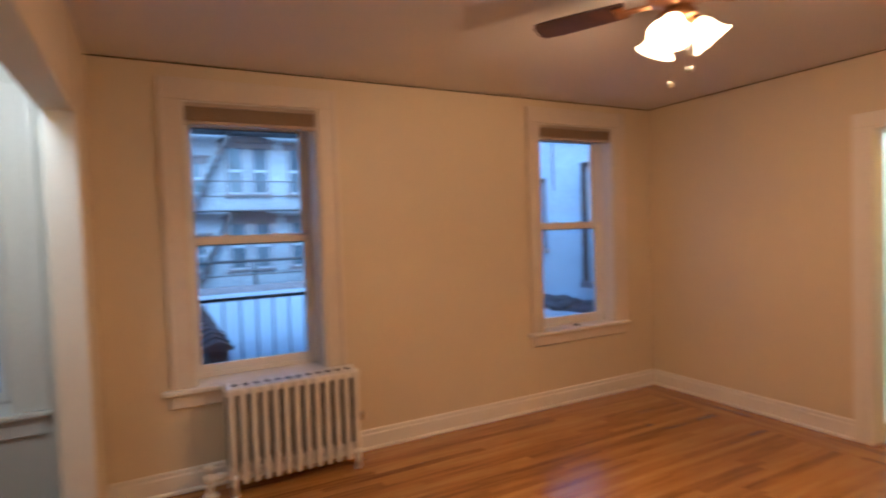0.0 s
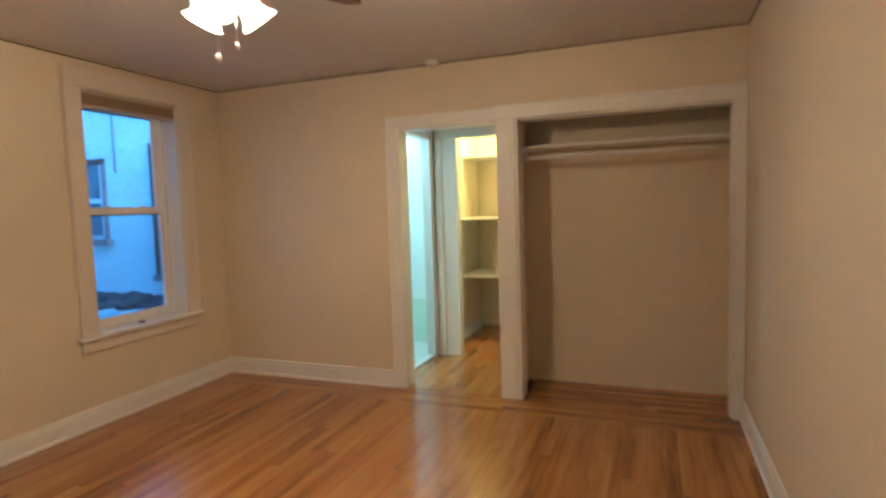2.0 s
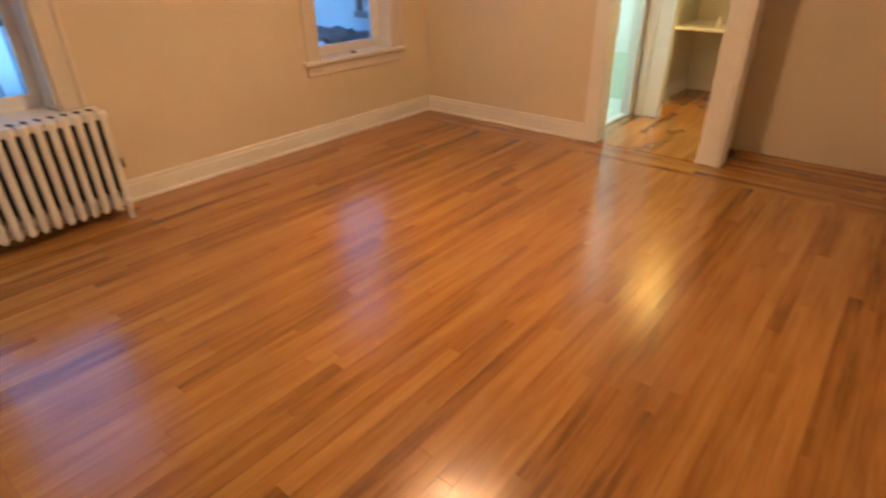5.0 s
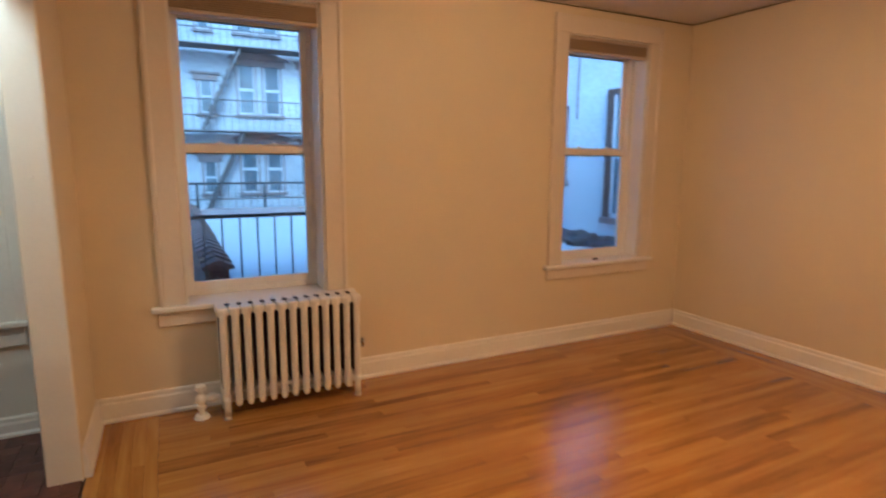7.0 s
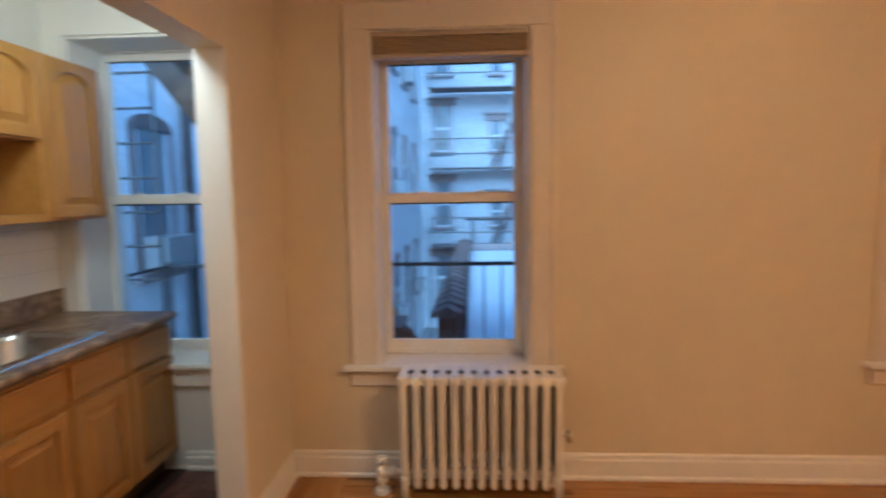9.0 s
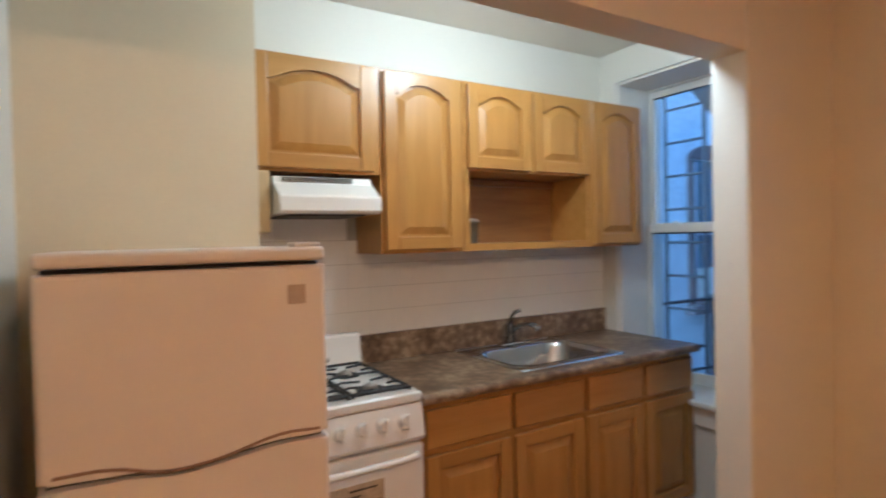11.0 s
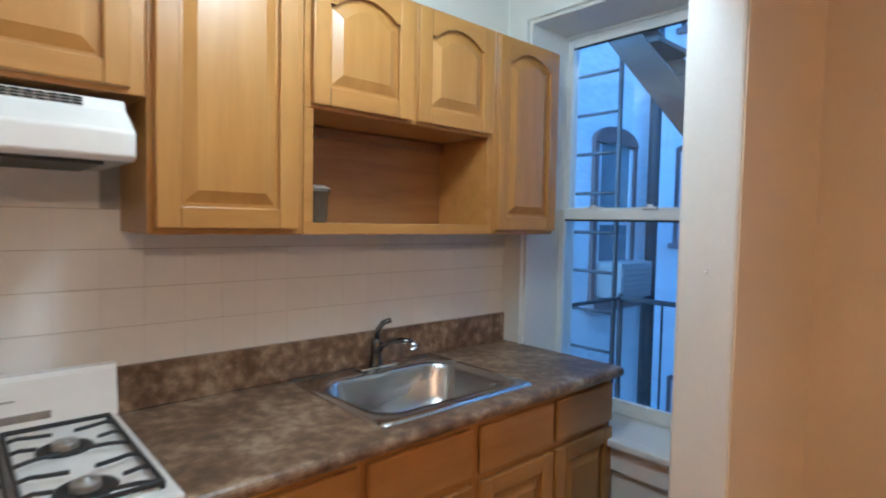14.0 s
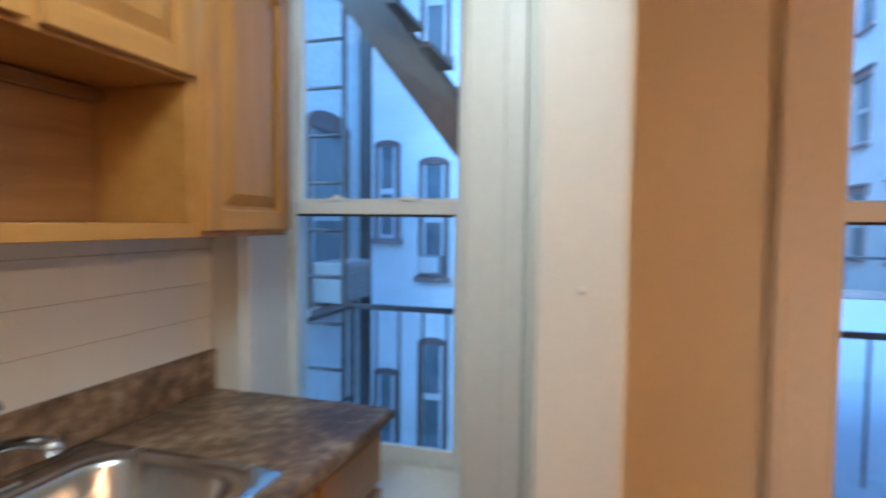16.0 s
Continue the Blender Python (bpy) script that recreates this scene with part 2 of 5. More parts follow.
M_WHITEBRICK = material("white_painted_brick", (0.68, 0.71, 0.74), 0.7, grain=9, vary=0.09, bump=0.3, stain=0.7, stretch=(1, 1, 3))
M_FARBRICK = material("far_pale_brick", (0.46, 0.48, 0.51), 0.7, grain=5, vary=0.16, bump=0.2, stain=0.5, stretch=(1, 1, 3))
M_LEDGE = material("brown_stone_lintel", (0.24, 0.20, 0.20), 0.7, grain=20, vary=0.15)
M_FEIRON = material("grey_fire_escape_iron", (0.05, 0.05, 0.055), 0.6, grain=30, vary=0.2, bump=0.1)
# Lighter than the near iron: the washed-out distance is put into its colour.
M_FARIRON = material("washed_out_far_iron", (0.14, 0.125, 0.125), 0.6, grain=30, vary=0.2)
M_DARKBRICK = material("weathered_brown_brick", (0.075, 0.05, 0.046), 0.8, grain=25, vary=0.25, bump=0.4, random_obj=0.5)
M_COPING = material("pinkish_brown_coping", (0.13, 0.092, 0.086), 0.8, grain=25, vary=0.25, bump=0.3, random_obj=0.4)
M_REVEAL = material("dark_brown_window_reveal", (0.10, 0.065, 0.055), 0.7, grain=30, vary=0.2)
M_STAIR = material("weathered_brown_iron", (0.105, 0.082, 0.068), 0.6, grain=30, vary=0.2, bump=0.1)
M_ROOF = material("silver_roof_coating", (0.60, 0.62, 0.64), 0.6, grain=6, vary=0.06, bump=0.2, stain=0.8)
M_TARP = material("dark_roof_tarp", (0.05, 0.05, 0.055), 0.55, grain=14, vary=0.3, bump=0.5)
M_OUTGLASS = material("dark_outer_pane", (0.14, 0.17, 0.20), 0.1, grain=3, vary=0.2, bump=0.0)
M_ARCH = material("brown_brick_window_surround", (0.15, 0.112, 0.108), 0.7, grain=25, vary=0.2)
M_OUTFRAME = material("pale_outer_window_frame", (0.55, 0.57, 0.6), 0.5)
M_YARD = material("courtyard_concrete", (0.27, 0.27, 0.27), 0.8, grain=10, vary=0.1, bump=0.2)
M_AC = material("grey_air_conditioner", (0.26, 0.27, 0.28), 0.5, grain=30, vary=0.05)


# ---- mesh helpers ----
def add_box(bm, lo, hi, bevel=0.0, segments=1):
    """A box between two corners, with its edges rounded."""
    r = bmesh.ops.create_cube(bm, size=1)
    vs = r["verts"]
    size = [max(1e-4, hi[i] - lo[i]) for i in range(3)]
    mid = [(hi[i] + lo[i]) / 2 for i in range(3)]
    for v in vs:
        v.co = Vector((v.co[i] * size[i] + mid[i] for i in range(3)))
    if bevel:
        es = {e for v in vs for e in v.link_edges}
        bmesh.ops.bevel(bm, geom=list(es), offset=min(bevel, min(size) * 0.45), segments=segments, profile=0.5, affect="EDGES")


def add_tube(bm, a, b, radius, radius2=None, sides=12, caps=True):
    """A round bar from a to b."""
    a, b = Vector(a), Vector(b)
    d = b - a
    m = Matrix.Translation((a + b) / 2) @ d.to_track_quat("Z", "Y").to_matrix().to_4x4()
    bmesh.ops.create_cone(bm, cap_ends=caps, segments=sides, radius1=radius, radius2=radius if radius2 is None else radius2, depth=d.length, matrix=m)


def add_ball(bm, place, size, u=12, v=8):
    m = Matrix.Translation(place) @ Matrix.Diagonal((*size, 1))
    bmesh.ops.create_uvsphere(bm, u_segments=u, v_segments=v, radius=1, matrix=m)


def add_lathe(bm, profile, place, sides=24, matrix=None):
    """Turn a profile of (radius, height) about the upright axis at place."""
    rings = []
    for r, z in profile:
        ring = []
        for k in range(sides):
            a = 2 * math.pi * k / sides
            p = Vector((r * math.cos(a), r * math.sin(a), z))
            if matrix:
                p = matrix @ p
            ring.append(bm.verts.new(p + Vector(place)))
        rings.append(ring)
    for q, w in zip(rings, rings[1:]):
        for k in range(sides):
            bm.faces.new((q[k], q[(k + 1) % sides], w[(k + 1) % sides], w[k]))
    return rings


def add_prism(bm, outline, axis, lo, hi):
    """Push a closed outline of (u, v) along an axis: x takes (y, z), y takes (x, z), z takes (x, y)."""
    def at(u, v, w):
        return {"x": (w, u, v), "y": (u, w, v), "z": (u, v, w)}[axis]
    a = [bm.verts.new(at(u, v, lo)) for u, v in outline]
    b = [bm.verts.new(at(u, v, hi)) for u, v in outline]
    n = len(outline)
    faces = [bm.faces.new(a), bm.faces.new(b)]
    for k in range(n):
        faces.append(bm.faces.new((a[k], a[(k + 1) % n], b[(k + 1) % n], b[k])))
    return faces


def add_sweep(bm, points, radius, sides=8):
    """A bent round bar through points."""
    pts = [Vector(p) for p in points]
    rings = []
    for i, p in enumerate(pts):
        d = (pts[min(i + 1, len(pts) - 1)] - pts[max(i - 1, 0)]).normalized()
        m = d.to_track_quat("Z", "Y").to_matrix()
        rings.append([bm.verts.new(p + m @ Vector((radius * math.cos(2 * math.pi * k / sides), radius * math.sin(2 * math.pi * k / sides), 0))) for k in range(sides)])
    for q, w in zip(rings, rings[1:]):
        for k in range(sides):
            bm.faces.new((q[k], q[(k + 1) % sides], w[(k + 1) % sides], w[k]))
    bm.faces.new(rings[0])
    bm.faces.new(rings[-1])


def mesh_of(name, bm, mat, smooth=False):
    bmesh.ops.recalc_face_normals(bm, faces=bm.faces)
    me = bpy.data.meshes.new(name)
    bm.to_mesh(me)
    bm.free()
    me.materials.append(mat)
    if smooth:
        for p in me.polygons:
            p.use_smooth = True
    return me


def part(name, bm, mat, parent=None, label="", smooth=False):
    """Link a bmesh as one mesh object under a thing or a part."""
    ob = new(name, mesh_of(name, bm, mat, smooth))
    if parent:
        ob.parent = parent
    if label:
        tagged(ob, label)
    return ob


def box_part(name, lo, hi, mat, parent=None, bevel=0.003, label="", segments=1):
    bm = bmesh.new()
    add_box(bm, lo, hi, bevel, segments)
    return part(name, bm, mat, parent, label)


def tube_part(name, a, b, radius, mat, parent=None, label="", sides=12):
    bm = bmesh.new()
    add_tube(bm, a, b, radius, sides=sides)
    return part(name, bm, mat, parent, label, True)


def thing(name, label, category, group="", kind=""):
    return tagged(new(name), label, category, group, kind)


def structure(ob, label, category):
    return tagged(ob, label, category, kind="structure")


def boxes(name, mat, *pairs, bevel=0.0):
    bm = bmesh.new()
    for lo, hi in pairs:
        add_box(bm, lo, hi, bevel)
    return part(name, bm, mat)


# ---- rooms ----
CEIL = 2.495
EAST, SOUTH, KWEST, KNORTH = 4.30, -4.12, -1.25, 0.045
OUT = 0.43


def wall_with_hole(name, mat, x0, x1, y0, y1, hole, top=CEIL, label="", low=-0.02):
    hx0, hx1, hz0, hz1 = hole
    pairs = [((x0, y0, low), (hx0, y1, top)), ((hx1, y0, low), (x1, y1, top)), ((hx0, y0, low), (hx1, y1, hz0)), ((hx0, y0, hz1), (hx1, y1, top))]
    return structure(boxes(name, mat, *pairs), label, "wall")


W1 = (0.465, 1.255, 0.60, 2.28)
W2 = (3.045, 3.835, 0.62, 2.30)
KW = (-1.125, -0.40, 0.58, 2.31)
wall_with_hole("wall_north_west", M_WALL, -0.0675, 2.0, 0.0, OUT, W1, label="cream painted plaster wall round a sash window")
wall_with_hole("wall_north_east", M_WALL, 2.0, EAST + 0.14, 0.0, 0.245, W2, label="cream painted plaster wall round a smaller sash window")
wall_with_hole("wall_kitchen_north", M_KWALL, KWEST - 0.2, -0.0675, KNORTH, OUT, KW, label="white painted kitchen wall round the window")
structure(boxes("wall_kitchen_west", M_KWALL, ((KWEST - 0.2, -2.85, -0.02), (KWEST, KNORTH, CEIL))), "white painted kitchen wall behind the cabinets", "wall")
structure(boxes("wall_south", M_WALL, ((-0.14, SOUTH - 0.14, -0.02), (5.0, SOUTH, CEIL))), "cream painted plaster wall", "wall")
structure(boxes("wall_west", M_WALL, ((-0.14, SOUTH, -0.02), (0.0, -2.70, CEIL))), "cream painted plaster wall", "wall")
structure(boxes("wall_kitchen_south", M_KWALL, ((KWEST, -2.85, -0.02), (-0.14, -2.70, CEIL))), "white painted wall beside the fridge", "wall")
# Cream instead of kitchen white, putting the fan's warm light into the colour.
structure(boxes("wall_chase", M_WALL, ((KWEST, -2.70, -0.02), (-0.765, -2.063, CEIL))), "boxed-in chase behind the fridge, cream standing in for warm lamplight", "wall")
# east wall with a doorway and a closet opening
DY0, DY1, DZ = -2.52, -1.738, 2.035
CY0, CY1 = -4.05, -2.68
structure(boxes("wall_east", M_WALL, ((EAST, DY1, -0.02), (EAST + 0.13, 0.0, CEIL)), ((EAST + 0.004, CY1 + 0.004, -0.02), (EAST + 0.126, DY0 - 0.004, DZ)), ((EAST, SOUTH, DZ), (EAST + 0.13, DY1, CEIL)), ((EAST, SOUTH, -0.02), (EAST + 0.13, CY0, DZ))), "cream painted wall with a doorway and an open closet", "wall")
# partition stub and beam over the kitchen opening
bm = bmesh.new()
add_box(bm, (-0.135, -0.585, -0.02), (0.0, 0.0, CEIL), 0.008, 2)
structure(part("wall_partition", bm, M_KWALL), "white painted stub wall between kitchen and room", "wall")
structure(boxes("wall_beam", M_WALL, ((-0.132, -2.70, 2.065), (-0.002, -0.583, CEIL))), "cream painted beam over the kitchen opening", "beam")
skin = boxes("wall_partition_face", M_WALL, ((-0.001, -0.579, 0.0), (0.003, 0.0, CEIL)))
structure(skin, "cream painted side of the stub wall", "wall")
# ceilings
structure(boxes("ceiling", M_CEIL, ((-0.0675, SOUTH - 0.14, CEIL), (EAST + 0.13, OUT, CEIL + 0.15))), "painted plaster ceiling of the room", "ceiling")
structure(boxes("ceiling_kitchen", M_KWALL, ((KWEST - 0.2, -2.85, CEIL + 0.002), (-0.0675, OUT, CEIL + 0.15))), "white painted kitchen ceiling", "ceiling")
# closet
structure(boxes("wall_closet_back", M_WALL, ((4.78, SOUTH, -0.02), (4.88, -2.56, CEIL))), "cream painted back wall of the closet", "wall")
structure(boxes("wall_closet_north", M_WALL, ((EAST + 0.13, -2.62, -0.02), (4.78, -2.56, CEIL))), "cream painted side wall of the closet", "wall")
structure(boxes("wall_closet_south", M_WALL, ((EAST + 0.13, SOUTH, -0.02), (4.78, SOUTH + 0.02, CEIL))), "cream painted side wall of the closet", "wall")
structure(boxes("ceiling_closet", M_CEIL, ((EAST + 0.13, SOUTH, 2.30), (4.78, -2.62, 2.40))), "painted closet ceiling", "ceiling")
# hall, bathroom, linen closet beyond the doorway
structure(boxes("wall_hall", M_KWALL, ((4.88, -2.66, -0.02), (6.0, -2.56, CEIL)), ((EAST + 0.13, -1.62, 2.06), (5.27, -1.54, CEIL)), ((5.22, -1.62, -0.02), (5.30, -1.54, CEIL)), ((EAST + 0.13, -1.62, -0.02), (4.46, -1.54, CEIL)), ((5.30, -1.86, -0.02), (5.38, -1.54, CEIL)), ((5.30, -2.56, 2.06), (5.38, -1.86, CEIL)), ((5.30, -2.56, -0.02), (5.38, -2.50, CEIL))), "white painted hall walls with door frames", "wall")
for nm, lo, hi in (("wall_linen_back", (6.66, -2.66, -0.02), (6.76, -1.54, CEIL)), ("wall_linen_north", (5.38, -1.64, -0.02), (6.66, -1.54, CEIL)), ("wall_linen_south", (6.0, -2.66, -0.02), (6.66, -2.56, CEIL))):
    structure(boxes(nm, M_LINEN, (lo, hi)), "cream wall of the linen closet in yellow lamplight", "wall")
structure(boxes("wall_bathroom", M_BATH, ((EAST + 0.13, -1.54, -0.02), (EAST + 0.17, 0.3, CEIL)), ((5.75, -1.54, -0.02), (5.85, 0.3, CEIL)), ((EAST + 0.13, 0.2, -0.02), (5.85, 0.3, CEIL))), "pale green-white tiled bathroom walls", "wall")
structure(boxes("wall_bathroom_band", M_BATHLOW, ((5.742, -1.53, 0.003), (5.7505, 0.199, 0.45))), "pale green lower tile band in the bathroom", "tile wall")
structure(boxes("ceiling_hall", M_KWALL, ((EAST + 0.13, -2.66, CEIL), (6.76, 0.3, CEIL + 0.1))), "white painted hall ceiling", "ceiling")
structure(boxes("floor_bathroom", M_BATH, ((EAST + 0.13, -1.58, -0.04), (5.85, 0.3, 0.002))), "pale bathroom floor tiles", "floor")

# dark moulding line under the ceiling
bm = bmesh.new()
for lo, hi in (((0.003, -0.006, 2.482), (EAST, 0.0, 2.490)), ((EAST - 0.006, SOUTH, 2.482), (EAST, 0.0, 2.490)), ((0.0, SOUTH, 2.482), (EAST, SOUTH + 0.006, 2.490))):
    add_box(bm, lo, hi, 0.002)
structure(part("trim_moulding", bm, M_LINE), "thin dark brown moulding line under the ceiling", "moulding")


def baseboard(name, a, b, normal, height=0.135, mat=M_TRIM):
    """A stepped skirting board along a wall from a to b, standing out along normal."""
    a, b, n = Vector((*a, 0)), Vector((*b, 0)), Vector((*normal, 0))
    profile = [(0, 0), (0.030, 0), (0.030, 0.012), (0.020, 0.022), (0.018, height - 0.035), (0.013, height - 0.025), (0.013, height - 0.008), (0.008, height), (0, height)]
    bm = bmesh.new()
    q = [bm.verts.new(a + n * u + Vector((0, 0, v))) for u, v in profile]
    w = [bm.verts.new(b + n * u + Vector((0, 0, v))) for u, v in profile]
    k = len(profile)
    bm.faces.new(q), bm.faces.new(w)
    for i in range(k):
        bm.faces.new((q[i], q[(i + 1) % k], w[(i + 1) % k], w[i]))
    return structure(part(name, bm, mat), "white painted stepped baseboard", "baseboard")


baseboard("baseboard_north", (0.0, 0), (EAST, 0), (0, -1))
baseboard("baseboard_east", (EAST, -0.03), (EAST, -1.636), (-1, 0))
baseboard("baseboard_south", (0, SOUTH), (EAST, SOUTH), (0, 1))
baseboard("baseboard_west", (0, SOUTH), (0, -2.70), (1, 0))
baseboard("baseboard_partition", (0.003, -0.57), (0.003, -0.03), (1, 0))
baseboard("baseboard_kitchen", (-0.135, KNORTH), (-0.60, KNORTH), (0, -1), 0.10)
baseboard("baseboard_linen", (5.38, -1.64), (6.66, -1.64), (0, -1), 0.12)


def casing(name, boards, label, category="trim"):
    bm = bmesh.new()
    for lo, hi in boards:
        add_box(bm, lo, hi, 0.005, 2)
    return structure(part(name, bm, M_TRIM), label, category)


X = EAST - 0.022
casing("trim_door", [((X, DY1, 0), (EAST, DY1 + 0.095, DZ)), ((X - 0.004, DY1 + 0.070, 0), (EAST, DY1 + 0.100, DZ)), ((X, DY0, DZ), (EAST, DY1 + 0.100, DZ + 0.09)), ((X + 0.002, DY1 - 0.016, 0), (EAST + 0.13, DY1, DZ)), ((X + 0.002, DY0, DZ - 0.016), (EAST + 0.13, DY1 - 0.016, DZ))], "white painted door casing")
casing("trim_post", [((X - 0.004, CY1, 0), (EAST + 0.13, DY0, DZ)), ((X - 0.014, CY1 + 0.02, 0), (EAST, CY1 + 0.055, DZ))], "white painted post between doorway and closet")
casing("trim_closet", [((X - 0.006, CY0 - 0.066, DZ), (EAST, DY0 + 0.0, DZ + 0.095)), ((X - 0.014, CY0 - 0.066, DZ + 0.085), (EAST, DY0 + 0.01, DZ + 0.10)), ((X, CY0 - 0.066, 0), (EAST, CY0, DZ)), ((EAST, CY0, 0), (EAST + 0.13, CY0 + 0.014, DZ)), ((EAST, CY0 + 0.014, DZ - 0.014), (EAST + 0.13, CY1, DZ))], "white painted closet casing")
casing("trim_hall", [((5.19, -1.635, 0), (5.295, -1.618, 2.06)), ((4.43, -1.635, 2.06), (5.295, -1.618, 2.16)), ((5.284, -1.86, 0), (5.30, -1.64, 2.06)), ((5.284, -2.55, 2.06), (5.30, -1.64, 2.16)), ((5.262, -1.72, 0), (5.284, -1.655, 2.06))], "white painted door casings of the hall")
casing("trim_threshold", [((4.45, -1.615, 0.003), (5.22, -1.55, 0.014))], "wooden bathroom threshold")
bm = bmesh.new()
add_box(bm, (5.23, -1.612, 0.98), (5.262, -1.606, 1.04), 0.001)
structure(part("strike_plate", bm, M_BRONZE), "small brass strike plate on the bathroom door frame", "strike plate")


# ---- windows ----
def sash_window(name, hole, y_in, y_sash, glass, meet, label, stool, apron=0.085, blind=0.13, left_casing=0.115, right_casing=0.115, head_casing=0.125, paint=None):
    """A double-hung window in its reveal, with casing, stool and apron. glass: x0, x1, lower z, upper z; meet: height of the meeting rail's lower edge."""
    x0, x1, z0, z1 = hole
    g0, g1, gz0, gz1 = glass
    w = thing(name, label, "window", kind="structure")
    c = y_in - 0.02
    paint = paint or M_CASING
    for a, b in (((x0 - left_casing, c, stool[2]), (x0, y_in, z1)), ((x1, c, stool[2]), (x1 + right_casing, y_in, z1)), ((x0 - left_casing, c, z1), (x1 + right_casing, y_in, z1 + head_casing))):
        box_part("casing", a, b, paint, w, 0.004)
    if left_casing > 0.05:
        box_part("back_band", (x0 - left_casing - 0.012, c - 0.010, stool[2]), (x0 - left_casing + 0.014, y_in, z1 + head_casing), paint, w, 0.005)
        box_part("back_band", (x1 + right_casing - 0.014, c - 0.010, stool[2]), (x1 + right_casing + 0.012, y_in, z1 + head_casing), paint, w, 0.005)
    box_part("window_sill", (stool[0], y_in - 0.05, stool[2] - 0.03), (stool[1], y_in, stool[2]), M_TRIM, w, 0.008, segments=2)
    box_part("window_sill", (x0, y_in, stool[2] - 0.028), (x1, y_sash + 0.01, stool[2] - 0.001), M_TRIM, w, 0.002)
    box_part("apron", (stool[0] + 0.03, c, stool[2] - 0.03 - apron), (stool[1] - 0.03, y_in, stool[2] - 0.03), paint, w, 0.005)
    # frame lining the reveal
    for a, b in (((x0, y_in, stool[2]), (x0 + 0.014, y_sash + 0.06, z1)), ((x1 - 0.014, y_in, stool[2]), (x1, y_sash + 0.06, z1)), ((x0 + 0.014, y_in, z1 - 0.014), (x1 - 0.014, y_sash + 0.06, z1))):
        box_part("window_frame", a, b, M_TRIM, w, 0.002)
    for a, b in (((x0 + 0.014, y_sash - 0.02, stool[2]), (g0 - 0.042, y_sash + 0.07, z1 - 0.014)), ((g1 + 0.042, y_sash - 0.02, stool[2]), (x1 - 0.014, y_sash + 0.07, z1 - 0.014)), ((g0 - 0.042, y_sash - 0.01, stool[2]), (g1 + 0.042, y_sash + 0.07, gz0 - 0.05)), ((g0 - 0.042, y_sash + 0.0, gz1 + 0.04), (g1 + 0.042, y_sash + 0.07, z1 - 0.014))):
        if b[0] - a[0] > 0.003 and b[2] - a[2] > 0.003:
            box_part("window_frame", a, b, M_VINYL, w, 0.003)
    # lower sash in front, upper sash behind
    for sash, lo, hi, y in (("lower_sash", gz0, meet, y_sash), ("upper_sash", meet + 0.055, gz1, y_sash + 0.032)):
        bm = bmesh.new()
        d = 0.028
        add_box(bm, (g0 - 0.041, y - d / 2, lo - 0.05), (g0, y + d / 2, hi + 0.045), 0.003)
        add_box(bm, (g1, y - d / 2, lo - 0.05), (g1 + 0.041, y + d / 2, hi + 0.045), 0.003)
        add_box(bm, (g0, y - d / 2 + 0.001, lo - 0.05), (g1, y + d / 2 - 0.001, lo), 0.003)
        add_box(bm, (g0, y - d / 2 + 0.001, hi), (g1, y + d / 2 - 0.001, hi + 0.045), 0.003)
        s = part(sash, bm, M_VINYL, w)
        pane = box_part("pane", (g0 - 0.005, y - 0.003, lo - 0.005), (g1 + 0.005, y + 0.003, hi + 0.005), M_GLASS_LOW if sash == "lower_sash" else M_GLASS, s, 0)
        pane.visible_shadow = False
        bm = bmesh.new()
        add_box(bm, (g0, y - d / 2 + 0.004, hi - 0.008), (g1, y - 0.004, hi), 0)
        part("gasket", bm, M_BLACK, s)
    for u in (0.27, 0.73):
        bm = bmesh.new()
        x = g0 + (g1 - g0) * u
        add_box(bm, (x - 0.03, y_sash - 0.022, meet + 0.045), (x + 0.03, y_sash + 0.012, meet + 0.057), 0.004, 2)
        add_tube(bm, (x, y_sash - 0.01, meet + 0.055), (x, y_sash - 0.01, meet + 0.066), 0.012)
        part("sash_lock", bm, M_VINYL, w)
    if blind:
        b = thing("pleated_blind", "taupe pleated blind drawn up under the window head", "blind", "raised window blinds")
        zt = z1 - 0.004
        box_part("headrail", (x0 + 0.004, y_in + 0.0, zt - 0.028), (x1 - 0.004, y_in + 0.055, zt), M_BLINDRAIL, b, 0.003)
        bm = bmesh.new()
        n = 7
        for k in range(n):
            za = zt - 0.030 - (blind - 0.052) * k / n
            zb = zt - 0.030 - (blind - 0.052) * (k + 1) / n
            add_prism(bm, [(y_in + 0.006, za), (y_in + 0.050, (za + zb) / 2), (y_in + 0.006, zb), (y_in - 0.002, (za + zb) / 2)], "x", x0 + 0.008, x1 - 0.008)
        part("pleats", bm, M_SHADE, b)
        box_part("bottom_rail", (x0 + 0.006, y_in, zt - blind), (x1 - 0.006, y_in + 0.052, zt - blind + 0.02), M_BLINDRAIL, b, 0.004)
    return w


sash_window("window_1", W1, 0.0, 0.205, (0.522, 1.188, 0.684, 2.165), 1.433, "white double-hung sash window over the radiator", (0.295, 1.425, 0.605))
sash_window("window_2", W2, 0.0, 0.145, (3.125, 3.745, 0.700, 2.19), 1.446, "white double-hung sash window beside the room corner", (2.885, 3.965, 0.628), blind=0.12)
sash_window("window_3", KW, KNORTH, 0.30, (-1.085, -0.505, 0.660, 2.245), 1.445, "white double-hung kitchen sash window", (-0.70, -0.235, 0.598), apron=0.10, blind=0, left_casing=0.006, right_casing=0.105, head_casing=0.0001, paint=M_TRIM)
for k in range(2):
    box_part("tilt_latch", (-0.462 + 0.022 * k, 0.268, 1.305), (-0.450 + 0.022 * k, 0.281, 1.328), M_VINYL, bpy.data.objects["window_3"], 0.003)
